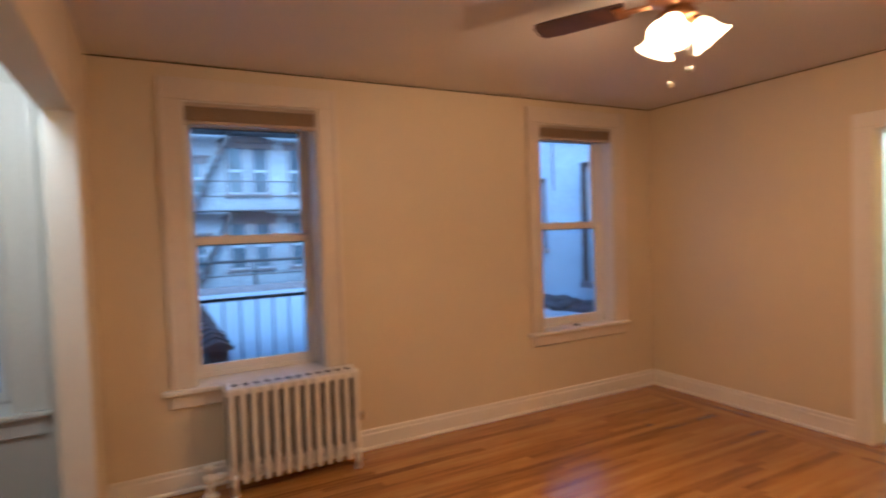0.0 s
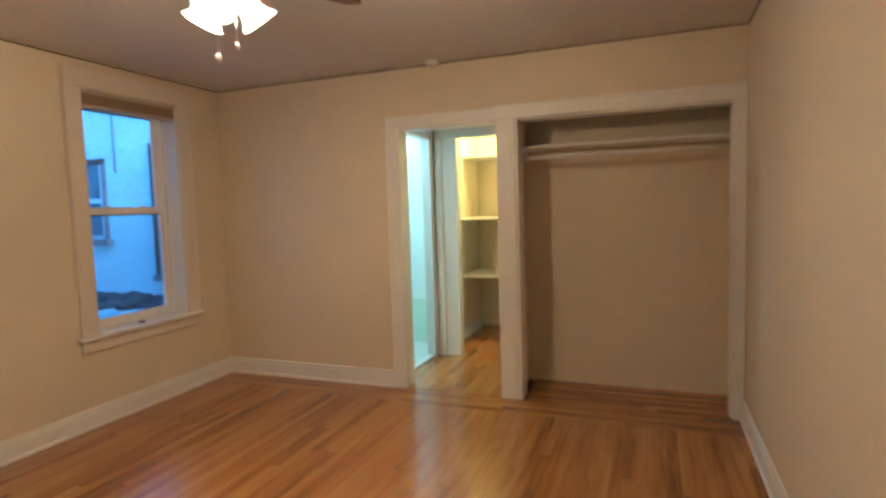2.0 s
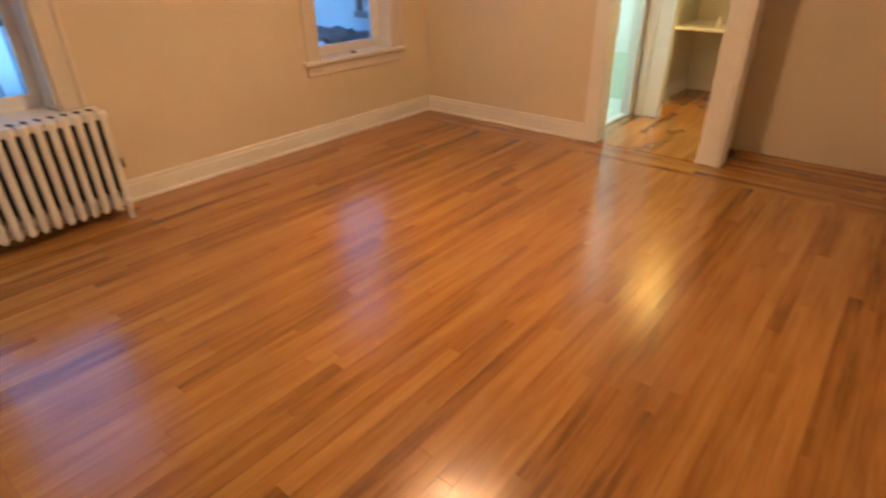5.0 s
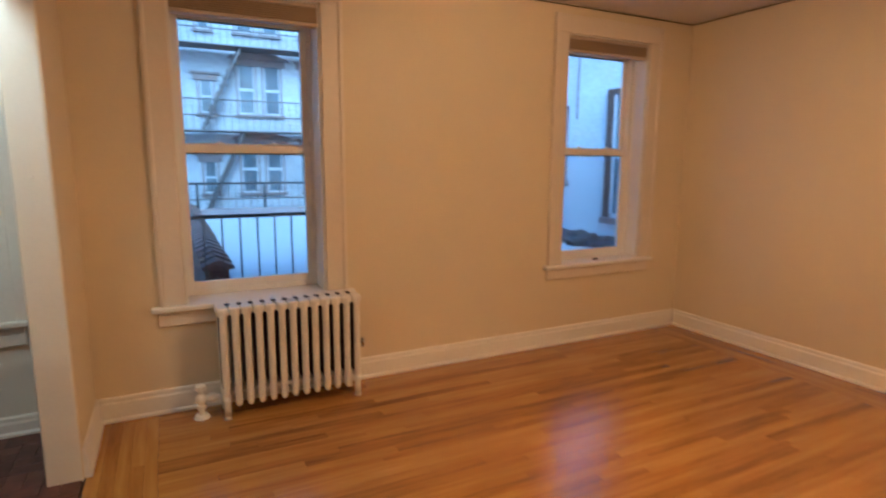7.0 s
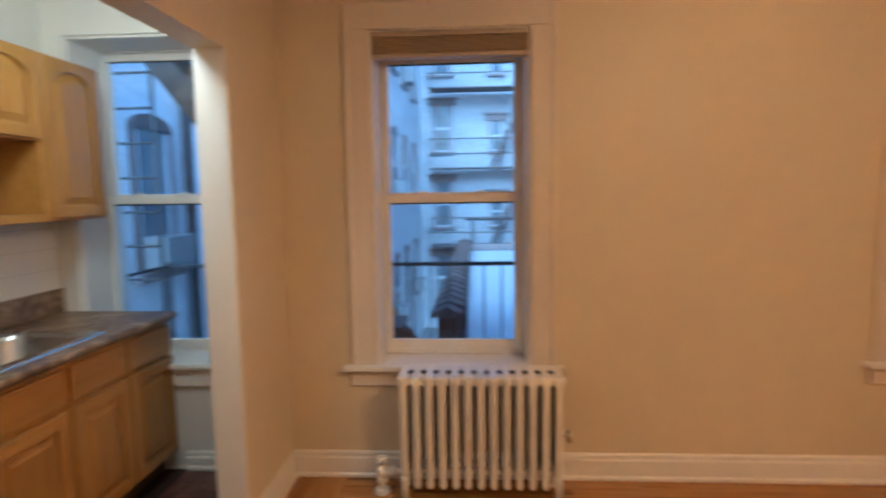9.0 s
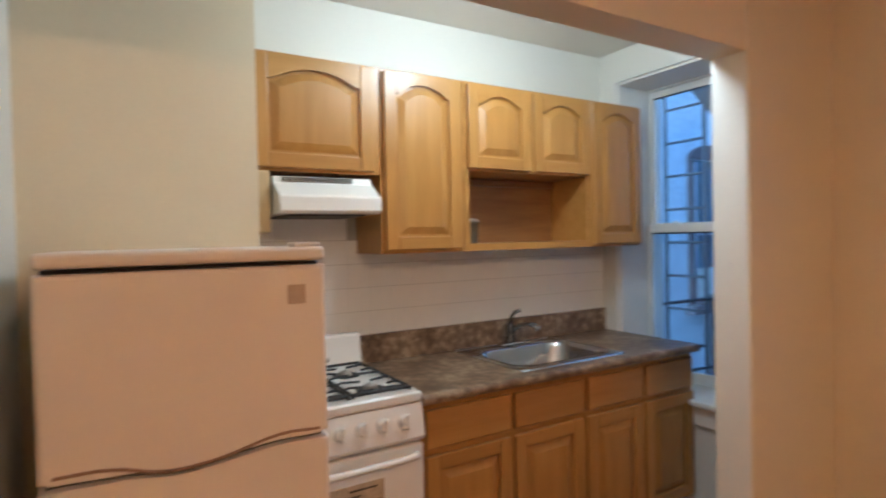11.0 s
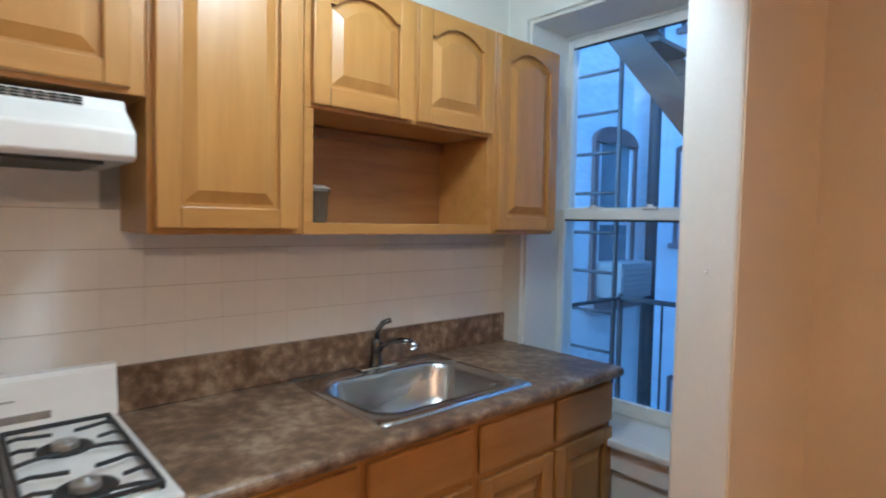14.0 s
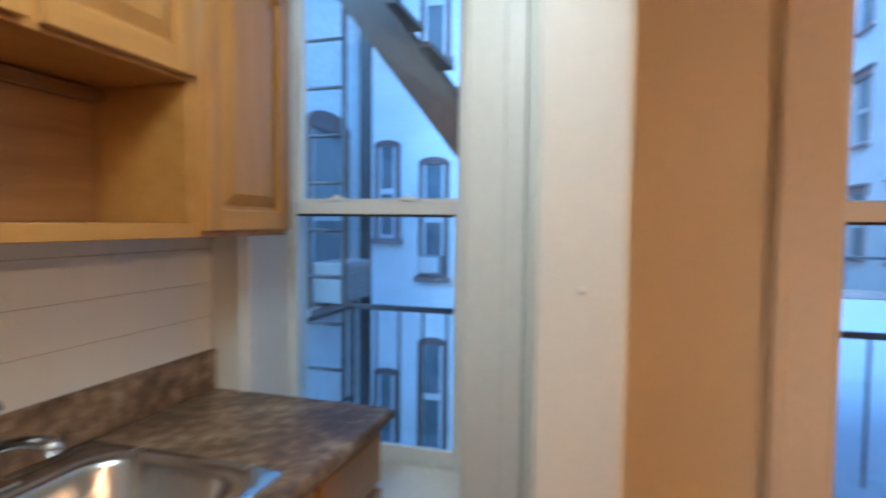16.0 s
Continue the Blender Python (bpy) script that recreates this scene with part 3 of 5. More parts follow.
casing("trim_kitchen_pipe", [((-0.2955, KNORTH - 0.026, 0.6), (-0.24, KNORTH, CEIL))], "cream painted strip beside the kitchen window")


# ---- radiator ----
def radiator(x0, x1, n):
    r = thing("radiator", "white cast-iron tube radiator standing under the window", "radiator")
    pitch = (x1 - x0) / n
    ys = (-0.245, -0.192, -0.138, -0.085)
    bm = bmesh.new()
    for y in (ys[0], ys[-1]):
        add_tube(bm, (0, y, 0.085), (0, y, 0.590), 0.0188, 0.0192, 14)
        add_ball(bm, (0, y, 0.085), (0.0188, 0.0188, 0.022), 14)
        add_ball(bm, (0, y, 0.592), (0.0192, 0.0192, 0.026), 14)
    add_box(bm, (-pitch * 0.36, ys[0] + 0.016, 0.113), (pitch * 0.36, ys[-1] - 0.016, 0.157), 0.012, 3)
    add_box(bm, (-pitch * 0.485, ys[0] - 0.012, 0.572), (pitch * 0.485, ys[-1] + 0.012, 0.619), 0.013, 3)
    first = part("section", bm, M_RAD, r, smooth=False)
    # Added dark plate behind the front column, painting the gaps' shade.
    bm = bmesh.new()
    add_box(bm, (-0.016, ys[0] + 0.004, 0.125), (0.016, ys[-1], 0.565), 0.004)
    gap_shade = part("gap_shade", bm, M_IRON, first, "dark plate standing in for the shade between the columns")
    first.location.x = x0 + pitch / 2
    for k in range(1, n):
        ob = new("section", first.data)
        ob.parent = r
        ob.location.x = x0 + pitch * (k + 0.5)
        ow = new("gap_shade", gap_shade.data)
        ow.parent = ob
    for y in (-0.205, -0.125):
        for z in (0.135, 0.588):
            tube_part("nipple", (x0 + 0.01, y, z), (x1 - 0.01, y, z), 0.017, M_RAD, r)
    for x in (x0 + pitch * 0.5, x1 - pitch * 0.5):
        for y in (ys[0], ys[-1]):
            bm = bmesh.new()
            add_tube(bm, (x, y, 0.0), (x, y, 0.012), 0.0195, 0.0175, 14)
            add_tube(bm, (x, y, 0.012), (x, y, 0.13), 0.0165, 0.0194, 14)
            part("leg", bm, M_RAD, r, smooth=True)
    # Black patches on the header stand in for its shaded openings.
    for k in range(n - 1):
        x = x0 + pitch * (k + 1)
        box_part("top_slot", (x - 0.013, -0.19, 0.6165), (x + 0.013, -0.148, 0.6205), M_BLACK, r, 0)
    bm = bmesh.new()
    add_tube(bm, (x1 - 0.01, -0.165, 0.30), (x1 + 0.03, -0.165, 0.30), 0.006)
    add_tube(bm, (x1 + 0.03, -0.165, 0.27), (x1 + 0.03, -0.165, 0.325), 0.011)
    part("air_valve", bm, M_CHROME, r, smooth=True)
    v = thing("radiator_valve", "white painted steam valve on the radiator's feed pipe", "valve")
    bm = bmesh.new()
    add_tube(bm, (0.505, -0.165, 0.0), (0.505, -0.165, 0.10), 0.016)
    add_tube(bm, (0.505, -0.165, 0.0), (0.505, -0.165, 0.018), 0.042, 0.034, 16)
    add_tube(bm, (0.505, -0.165, 0.055), (0.505, -0.165, 0.075), 0.027, sides=8)
    part("pipe", bm, M_RAD, v)
    bm = bmesh.new()
    add_ball(bm, (0.505, -0.165, 0.105), (0.030, 0.030, 0.034))
    add_tube(bm, (0.505, -0.165, 0.105), (0.60, -0.165, 0.105), 0.019)
    add_tube(bm, (0.545, -0.165, 0.105), (0.575, -0.165, 0.105), 0.030, sides=8)
    part("body", bm, M_RAD, v)
    bm = bmesh.new()
    add_tube(bm, (0.505, -0.165, 0.13), (0.505, -0.165, 0.165), 0.011)
    add_tube(bm, (0.505, -0.165, 0.162), (0.505, -0.165, 0.182), 0.031, 0.027, 10)
    part("handwheel", bm, M_RAD, v)


radiator(0.60, 1.395, 13)

# ---- ceiling fan with lamps ----
fan = thing("ceiling_fan", "brass ceiling fan with walnut blades and three lit glass shades", "ceiling fan")
bm = bmesh.new()
add_lathe(bm, [(0.0, CEIL), (0.085, CEIL), (0.085, 2.465), (0.06, 2.445), (0.075, 2.435), (0.118, 2.42), (0.122, 2.375), (0.10, 2.345), (0.055, 2.335), (0.05, 2.315), (0.07, 2.305), (0.07, 2.285), (0.04, 2.27), (0.0, 2.268)], (*FAN, 0), 28)
part("motor_housing", bm, M_BRONZE, fan, "polished antique brass housing", True)
for k in range(5):
    a = radians(45 + 72 * k)
    m = Matrix.Translation((*FAN, 2.365)) @ Matrix.Rotation(a, 4, "Z") @ Matrix.Rotation(radians(11), 4, "X")
    bm = bmesh.new()
    out = [(0.20, -0.055), (0.30, -0.062), (0.50, -0.068), (0.585, -0.062), (0.605, -0.035), (0.605, 0.035), (0.585, 0.062), (0.50, 0.068), (0.30, 0.062), (0.20, 0.055)]
    add_prism(bm, out, "z", -0.004, 0.004)
    bmesh.ops.transform(bm, matrix=m, verts=bm.verts)
    blade = part("blade", bm, M_BROWN, fan, "dark walnut blade")
    bm = bmesh.new()
    add_box(bm, (0.10, -0.016, -0.016), (0.24, 0.016, -0.006), 0.003)
    add_box(bm, (0.20, -0.04, -0.012), (0.25, 0.04, -0.005), 0.003)
    for dy in (-0.025, 0.025):
        add_tube(bm, (0.225, dy, -0.016), (0.225, dy, -0.008), 0.008)
    bmesh.ops.transform(bm, matrix=m, verts=bm.verts)
    part("blade_arm", bm, M_BRONZE, fan)
for k in range(3):
    a = radians(84 + 120 * k)
    tilt = Matrix.Translation((FAN[0] + 0.05 * math.cos(a), FAN[1] + 0.05 * math.sin(a), 2.285)) @ Matrix.Rotation(a, 4, "Z") @ Matrix.Rotation(radians(-38), 4, "Y")
    bm = bmesh.new()
    add_lathe(bm, [(0.022, -0.02), (0.034, -0.035), (0.045, -0.06), (0.05, -0.085), (0.062, -0.11), (0.078, -0.128), (0.075, -0.128), (0.06, -0.108), (0.047, -0.085), (0.042, -0.06), (0.03, -0.035), (0.018, -0.02)], (0, 0, 0), 20)
    bmesh.ops.transform(bm, matrix=tilt, verts=bm.verts)
    sh = part("shade", bm, M_SHADEGLASS, fan, "lit frosted bell-shaped glass shade", True)
    bm = bmesh.new()
    add_tube(bm, (0, 0, 0.01), (0, 0, -0.03), 0.024, 0.028)
    bmesh.ops.transform(bm, matrix=tilt, verts=bm.verts)
    part("socket", bm, M_BRONZE, fan, smooth=True)
for dx, dy, zz in ((0.02, -0.03, 2.075), (-0.015, 0.03, 2.03)):
    bm = bmesh.new()
    add_tube(bm, (FAN[0] + dx, FAN[1] + dy, zz), (FAN[0] + dx, FAN[1] + dy, 2.275), 0.0016, sides=6)
    add_ball(bm, (FAN[0] + dx, FAN[1] + dy, zz), (0.009, 0.009, 0.013))
    part("pull_chain", bm, M_CHROME, fan, smooth=True)

bm = bmesh.new()
add_ball(bm, (-0.065, -0.586, 1.321), (0.006, 0.003, 0.006))
tagged(part("wall_screw", bm, M_ENAMEL, smooth=True), "small painted screw head on the stub wall", "screw")
bm = bmesh.new()
add_box(bm, (3.40, 0.02, 0.628), (3.45, 0.05, 0.636), 0.003)
add_tube(bm, (3.425, 0.035, 0.634), (3.425, 0.035, 0.648), 0.006)
tagged(part("loose_latch", bm, M_DARKMETAL), "small dark metal latch lying on the window stool", "latch")
# smoke detector
bm = bmesh.new()
add_lathe(bm, [(0.0, 2.458), (0.03, 2.458), (0.042, 2.464), (0.05, 2.478), (0.052, CEIL), (0.0, CEIL)], (4.235, -2.066, 0), 24)
tagged(part("smoke_detector", bm, M_TRIM, smooth=True), "round white smoke detector on the ceiling edge", "smoke detector")

# ---- closet fittings ----
box_part_ob = box_part("closet_shelf", (4.46, SOUTH + 0.02, 1.835), (4.78, -2.62, 1.855), M_TRIM)
tagged(box_part_ob, "white painted closet shelf", "shelf")
for ya in (SOUTH + 0.02, -2.638):
    tagged(box_part("shelf_cleat", (4.455, ya, 1.755), (4.78, ya + 0.018, 1.835), M_TRIM, None, 0.002), "white shelf cleat on the closet side wall", "cleat", "closet shelf cleats")
bm = bmesh.new()
add_tube(bm, (4.49, SOUTH + 0.03, 1.772), (4.49, -2.63, 1.772), 0.016)
tagged(part("closet_rod", bm, M_TRIM, smooth=True), "white painted clothes rod under the closet shelf", "clothes rod")
# linen closet shelves
for z, x in ((1.963, 6.1), (1.30, 5.95), (0.69, 5.95)):
    ob = box_part("linen_shelf", (x, -2.56, z - 0.022), (6.66, -1.64, z), M_TRIM)
    tagged(ob, "cream painted shelf in the linen closet", "shelf", "linen closet shelves")
bm = bmesh.new()
add_lathe(bm, [(0.0, 0.692), (0.022, 0.692), (0.024, 0.70), (0.022, 0.75), (0.012, 0.762), (0.011, 0.785), (0.0, 0.787)], (6.05, -2.02, 0), 16)
tagged(part("white_bottle", bm, M_ENAMEL, smooth=True), "small white bottle standing on the linen shelf", "bottle")
# bathtub rim seen through the hall
bm = bmesh.new()
add_box(bm, (4.50, 0.0, 0.003), (5.72, 0.18, 0.46), 0.03, 3)
tagged(part("bathtub", bm, M_ENAMEL), "white enamel bathtub side in the bright bathroom", "bathtub")


# ---- kitchen cabinets ----
def arch_rise(u):
    """Height of a cathedral arch across a door: flat shoulders, then a bow."""
    s = (u - 0.08) / 0.84
    return 0.12 + 0.88 * (1 - (2 * s - 1) ** 2) if 0 < s < 1 else 0.0


def arch(y0, y1, z0, z1, rise, n=18):
    """An outline with an arched top."""
    pts = [(y0, z0), (y1, z0), (y1, z1 - rise)]
    pts += [(y1 + (y0 - y1) * k / n, z1 - rise + rise * arch_rise(k / n)) for k in range(1, n)]
    return pts + [(y0, z1 - rise)]


def panel_door(parent, xf, y0, y1, z0, z1, arched=True, name="door"):
    """A raised-panel cabinet door whose front face lies at xf; it looks towards +x."""
    rail = 0.055
    bm = bmesh.new()
    add_box(bm, (xf - 0.022, y0, z0), (xf - 0.014, y1, z1), 0.002, 1)
    door = part(name, bm, M_CAB, parent)
    # stiles and bottom rail
    for a, b, nm, mt in (((y0, z0), (y0 + rail, z1), "stile", M_CAB), ((y1 - rail, z0), (y1, z1), "stile", M_CAB), ((y0 + rail, z0), (y1 - rail, z0 + rail), "rail", M_CABH)):
        box_part(nm, (xf - 0.0142, a[0], a[1]), (xf, b[0], b[1]), mt, door, 0.004, segments=2)
    iy0, iy1, iz0 = y0 + rail, y1 - rail, z0 + rail
    rise = min(0.046, (iy1 - iy0) * 0.17) if arched else 0.0
    iz1 = z1 - rail * (0.8 if arched else 1.0)
    bm = bmesh.new()
    if arched:
        top = [(iy1 + (iy0 - iy1) * k / 18, iz1 - rise + rise * arch_rise(k / 18)) for k in range(19)]
        add_prism(bm, top + [(iy0, z1 - 0.001), (iy1, z1 - 0.001)], "x", xf - 0.0142, xf)
    else:
        add_box(bm, (xf - 0.0142, iy0, iz1), (xf, iy1, z1), 0.004, 2)
    part("rail", bm, M_CABH, door)
    # raised field with sloped edges
    e, s = 0.010, 0.030
    bm = bmesh.new()
    if arched:
        o1 = arch(iy0 + e, iy1 - e, iz0 + e, iz1 - e, rise)
        o2 = arch(iy0 + e + s, iy1 - e - s, iz0 + e + s, iz1 - e - s, rise * 0.8)
    else:
        o1 = [(iy0 + e, iz0 + e), (iy1 - e, iz0 + e), (iy1 - e, iz1 - e), (iy0 + e, iz1 - e)]
        o2 = [(iy0 + e + s, iz0 + e + s), (iy1 - e - s, iz0 + e + s), (iy1 - e - s, iz1 - e - s), (iy0 + e + s, iz1 - e - s)]
    va = [bm.verts.new((xf - 0.0138, u, v)) for u, v in o1]
    vb = [bm.verts.new((xf - 0.001, u, v)) for u, v in o2]
    bm.faces.new(vb)
    for k in range(len(va)):
        bm.faces.new((va[k], va[(k + 1) % len(va)], vb[(k + 1) % len(va)], vb[k]))
    bm.faces.new(va)
    part("panel", bm, M_CAB, door)
    return door


UF, UB = -0.972, KWEST
TOP, BOT = 2.14, 1.378


def carcass(parent, y0, y1, z0, z1, front=UF, back=UB):
    box_part("body", (back + 0.002, y0 + 0.001, z0), (front, y1 - 0.001, z1), M_CAB, parent, 0.002)


c = thing("wall_cabinet", "honey maple wall cabinet over the range hood", "cabinet", "wall cabinets")
carcass(c, -2.05, -1.53, 1.70, TOP)
panel_door(c, UF + 0.022, -2.035, -1.565, 1.712, TOP - 0.012)
box_part("filler_panel", (-1.245, -2.05, 1.47), (UF + 0.012, -1.976, 1.70), M_FILLER, c, 0.008, segments=2)
c = thing("wall_cabinet", "tall honey maple wall cabinet with one arched door", "cabinet", "wall cabinets")
carcass(c, -1.53, -1.125, BOT, TOP)
panel_door(c, UF + 0.022, -1.515, -1.15, BOT + 0.015, TOP - 0.012)
c = thing("wall_cabinet", "honey maple wall cabinet with an open nook under two doors", "cabinet", "wall cabinets")
y0, y1, nz0, nz1 = -1.125, -0.335, 1.412, 1.738
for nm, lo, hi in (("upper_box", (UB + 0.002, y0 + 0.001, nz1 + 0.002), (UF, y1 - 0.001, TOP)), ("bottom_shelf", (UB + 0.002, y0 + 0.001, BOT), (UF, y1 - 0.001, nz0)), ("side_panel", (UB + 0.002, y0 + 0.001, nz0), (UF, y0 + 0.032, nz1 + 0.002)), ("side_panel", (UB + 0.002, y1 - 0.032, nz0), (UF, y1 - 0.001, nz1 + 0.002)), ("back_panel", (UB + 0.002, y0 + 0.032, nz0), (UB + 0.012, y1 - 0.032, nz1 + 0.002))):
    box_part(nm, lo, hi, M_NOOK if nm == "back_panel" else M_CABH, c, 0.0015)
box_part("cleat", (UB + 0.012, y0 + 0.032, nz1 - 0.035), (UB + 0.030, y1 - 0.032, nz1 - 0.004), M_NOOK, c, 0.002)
panel_door(c, UF + 0.022, -1.105, -0.745, nz1 + 0.012, TOP - 0.012)
panel_door(c, UF + 0.022, -0.72, -0.36, nz1 + 0.012, TOP - 0.012)
c = thing("wall_cabinet", "narrow tall honey maple wall cabinet beside the window", "cabinet", "wall cabinets")
carcass(c, -0.335, 0.043, BOT, TOP)
panel_door(c, UF + 0.022, -0.325, 0.035, BOT + 0.015, TOP - 0.012)

BF = -0.668
units = (("honey maple base cabinet beside the stove", -1.543, -0.725, (-1.135, -1.11)), ("honey maple base cabinet beneath the sink end", -0.725, 0.043, (-0.345, -0.325)))
for lab, y0, y1, (ma, mb) in units:
    c = thing("base_cabinet", lab + " with drawers and doors", "cabinet", "base cabinets")
    bm = bmesh.new()
    add_box(bm, (KWEST + 0.002, y0 + 0.001, 0.10), (BF - 0.019, y0 + 0.019, 0.70 if y0 > -1 else 0.838), 0.001)
    add_box(bm, (KWEST + 0.002, y1 - 0.019, 0.10), (BF - 0.019, y1 - 0.001, 0.70 if y1 < -0.5 else 0.838), 0.001)
    add_box(bm, (KWEST + 0.002, y0 + 0.019, 0.10), (BF, y1 - 0.019, 0.118), 0.001)
    add_box(bm, (BF - 0.018, y0 + 0.001, 0.10), (BF, y1 - 0.001, 0.838), 0.001)
    part("body", bm, M_CAB, c)
    box_part("toe_kick", (KWEST + 0.002, y0 + 0.001, 0.0), (BF - 0.06, y1 - 0.001, 0.10), M_LINE, c, 0.001)
    for a, b in ((y0 + 0.022, ma), (mb, y1 - 0.012)):
        d = box_part("drawer_front", (BF, a, 0.665), (BF + 0.020, b, 0.812), M_CABH, c, 0.008, segments=3)
        panel_door(c, BF + 0.022, a, b, 0.118, 0.640, False)

# worktop with its sink cut-out
HX0, HX1, HY0, HY1 = -1.126, -0.732, -1.018, -0.442
TZ = 0.878
ct = thing("worktop", "dark brown mottled stone-look laminate worktop with upstand", "worktop")
CF = -0.632
bm = bmesh.new()
for lo, hi in (((KWEST + 0.002, -1.545, TZ - 0.038), (HX0, KNORTH - 0.001, TZ)), ((HX1, -1.545, TZ - 0.038), (CF, KNORTH - 0.001, TZ)), ((HX0, -1.545, TZ - 0.038), (HX1, HY0, TZ)), ((HX0, HY1, TZ - 0.038), (HX1, KNORTH - 0.001, TZ))):
    add_box(bm, lo, hi, 0)
add_tube(bm, (CF, -1.545, TZ - 0.019), (CF, KNORTH - 0.001, TZ - 0.019), 0.019, sides=16)
part("top", bm, M_TOP, ct)
box_part("upstand", (KWEST + 0.002, -1.545, TZ), (KWEST + 0.022, KNORTH - 0.001, TZ + 0.128), M_TOP, ct, 0.005, segments=2)


def rounded(x0, x1, y0, y1, r, n=6):
    pts = []
    for cx, cy, a0 in ((x1 - r, y1 - r, 0), (x0 + r, y1 - r, 90), (x0 + r, y0 + r, 180), (x1 - r, y0 + r, 270)):
        for k in range(n + 1):
            a = radians(a0 + 90 * k / n)
            pts.append((cx + r * math.cos(a), cy + r * math.sin(a)))
    return pts


sink = thing("kitchen_sink", "single-bowl stainless steel sink set in the worktop", "sink")
bm = bmesh.new()
levels = [(rounded(-1.222, -0.678, -1.045, -0.415, 0.03), TZ + 0.001), (rounded(-1.220, -0.680, -1.043, -0.417, 0.03), TZ + 0.006), (rounded(-1.120, -0.738, -1.012, -0.448, 0.10), TZ + 0.007), (rounded(-1.112, -0.746, -1.004, -0.456, 0.10), TZ - 0.002), (rounded(-1.107, -0.751, -0.999, -0.461, 0.10), TZ - 0.016), (rounded(-1.086, -0.772, -0.978, -0.482, 0.10), TZ - 0.110), (rounded(-1.076, -0.782, -0.968, -0.492, 0.10), TZ - 0.135), (rounded(-1.055, -0.803, -0.947, -0.513, 0.09), TZ - 0.150), (rounded(-1.02, -0.84, -0.91, -0.55, 0.08), TZ - 0.156), (rounded(-0.98, -0.885, -0.78, -0.68, 0.045), TZ - 0.160)]
rings = [[bm.verts.new((x, y, z)) for x, y in o] for o, z in levels]
for q, w in zip(rings, rings[1:]):
    for k in range(len(q)):
        bm.faces.new((q[k], q[(k + 1) % len(q)], w[(k + 1) % len(q)], w[k]))
bm.faces.new(rings[-1])
part("basin", bm, M_STEEL, sink, smooth=True)
bm = bmesh.new()
add_lathe(bm, [(0.043, TZ - 0.156), (0.043, TZ - 0.150), (0.034, TZ - 0.150), (0.03, TZ - 0.156), (0.0, TZ - 0.157)], (-0.93, -0.73, 0), 20)
part("drain", bm, M_CHROME, sink, smooth=True)
faucet = thing("kitchen_faucet", "single-lever metal faucet behind the sink", "faucet")
bm = bmesh.new()
add_box(bm, (-1.205, -0.80, TZ + 0.007), (-1.145, -0.64, TZ + 0.016), 0.004, 2)
part("base_plate", bm, M_CHROME, faucet)
bm = bmesh.new()
add_lathe(bm, [(0.026, TZ + 0.015), (0.022, TZ + 0.03), (0.019, TZ + 0.07), (0.021, TZ + 0.10), (0.014, TZ + 0.115), (0.0, TZ + 0.118)], (-1.175, -0.72, 0), 16)
part("body", bm, M_DARKMETAL, faucet, smooth=True)
bm = bmesh.new()
add_sweep(bm, [(-1.175, -0.72, TZ + 0.055), (-1.155, -0.706, TZ + 0.088), (-1.125, -0.688, TZ + 0.108), (-1.09, -0.668, TZ + 0.114), (-1.055, -0.648, TZ + 0.108)], 0.012)
spout = part("spout", bm, M_DARKMETAL, faucet, smooth=True)
bm = bmesh.new()
add_tube(bm, (-1.058, -0.650, TZ + 0.110), (-1.046, -0.643, TZ + 0.086), 0.0145, 0.0135)
part("aerator", bm, M_CHROME, spout, "bright chrome spout tip", True)
bm = bmesh.new()
add_sweep(bm, [(-1.175, -0.72, TZ + 0.11), (-1.172, -0.715, TZ + 0.145), (-1.16, -0.70, TZ + 0.172), (-1.14, -0.68, TZ + 0.182)], 0.0095)
part("lever", bm, M_DARKMETAL, faucet, smooth=True)
# clear container in the nook
cup = thing("plastic_tub", "cloudy clear plastic tub with a pale lid in the cabinet nook", "tub")
bm = bmesh.new()
add_lathe(bm, [(0.0, nz0), (0.032, nz0), (0.035, nz0 + 0.006), (0.040, nz0 + 0.090), (0.043, nz0 + 0.092), (0.043, nz0 + 0.101), (0.038, nz0 + 0.100), (0.033, nz0 + 0.008), (0.0, nz0 + 0.007)], (-1.06, -1.035, 0.0), 24)
part("tub", bm, M_PLASTIC, cup, smooth=True)
bm = bmesh.new()
add_lathe(bm, [(0.0, nz0 + 0.116), (0.026, nz0 + 0.114), (0.041, nz0 + 0.107), (0.045, nz0 + 0.102), (0.0, nz0 + 0.102)], (-1.06, -1.035, 0.0), 24)
part("lid", bm, M_LID, cup, "pale translucent lid", True)

# ---- range hood ----
hood = thing("range_hood", "white under-cabinet range hood with front vents", "range hood")
HXF = -0.868
bm = bmesh.new()
add_prism(bm, [(KWEST + 0.003, 1.682), (-0.966, 1.682), (-0.962, 1.657), (HXF - 0.006, 1.606), (HXF, 1.60), (HXF, 1.548), (HXF - 0.02, 1.538), (KWEST + 0.003, 1.538)], "y", -1.968, -1.575)
bmesh.ops.bevel(bm, geom=list(bm.edges), offset=0.004, segments=2, profile=0.5, affect="EDGES")
part("canopy", bm, M_ENAMEL, hood)
bm = bmesh.new()
add_box(bm, (-0.9675, 0.0, 0.0), (-0.9605, 0.0185, 0.0042), 0)
slot_mesh = mesh_of("vent_slot", bm, M_BLACK)
for k in range(13):
    for q in range(3):
        o = new("vent_slot", slot_mesh)
        o.parent = hood
        o.location = (0, -1.935 + k * 0.0215, 1.6605 + q * 0.0068)
box_part("filter", (-1.18, -1.93, 1.530), (-0.90, -1.63, 1.537), M_IRON, hood, 0.002)

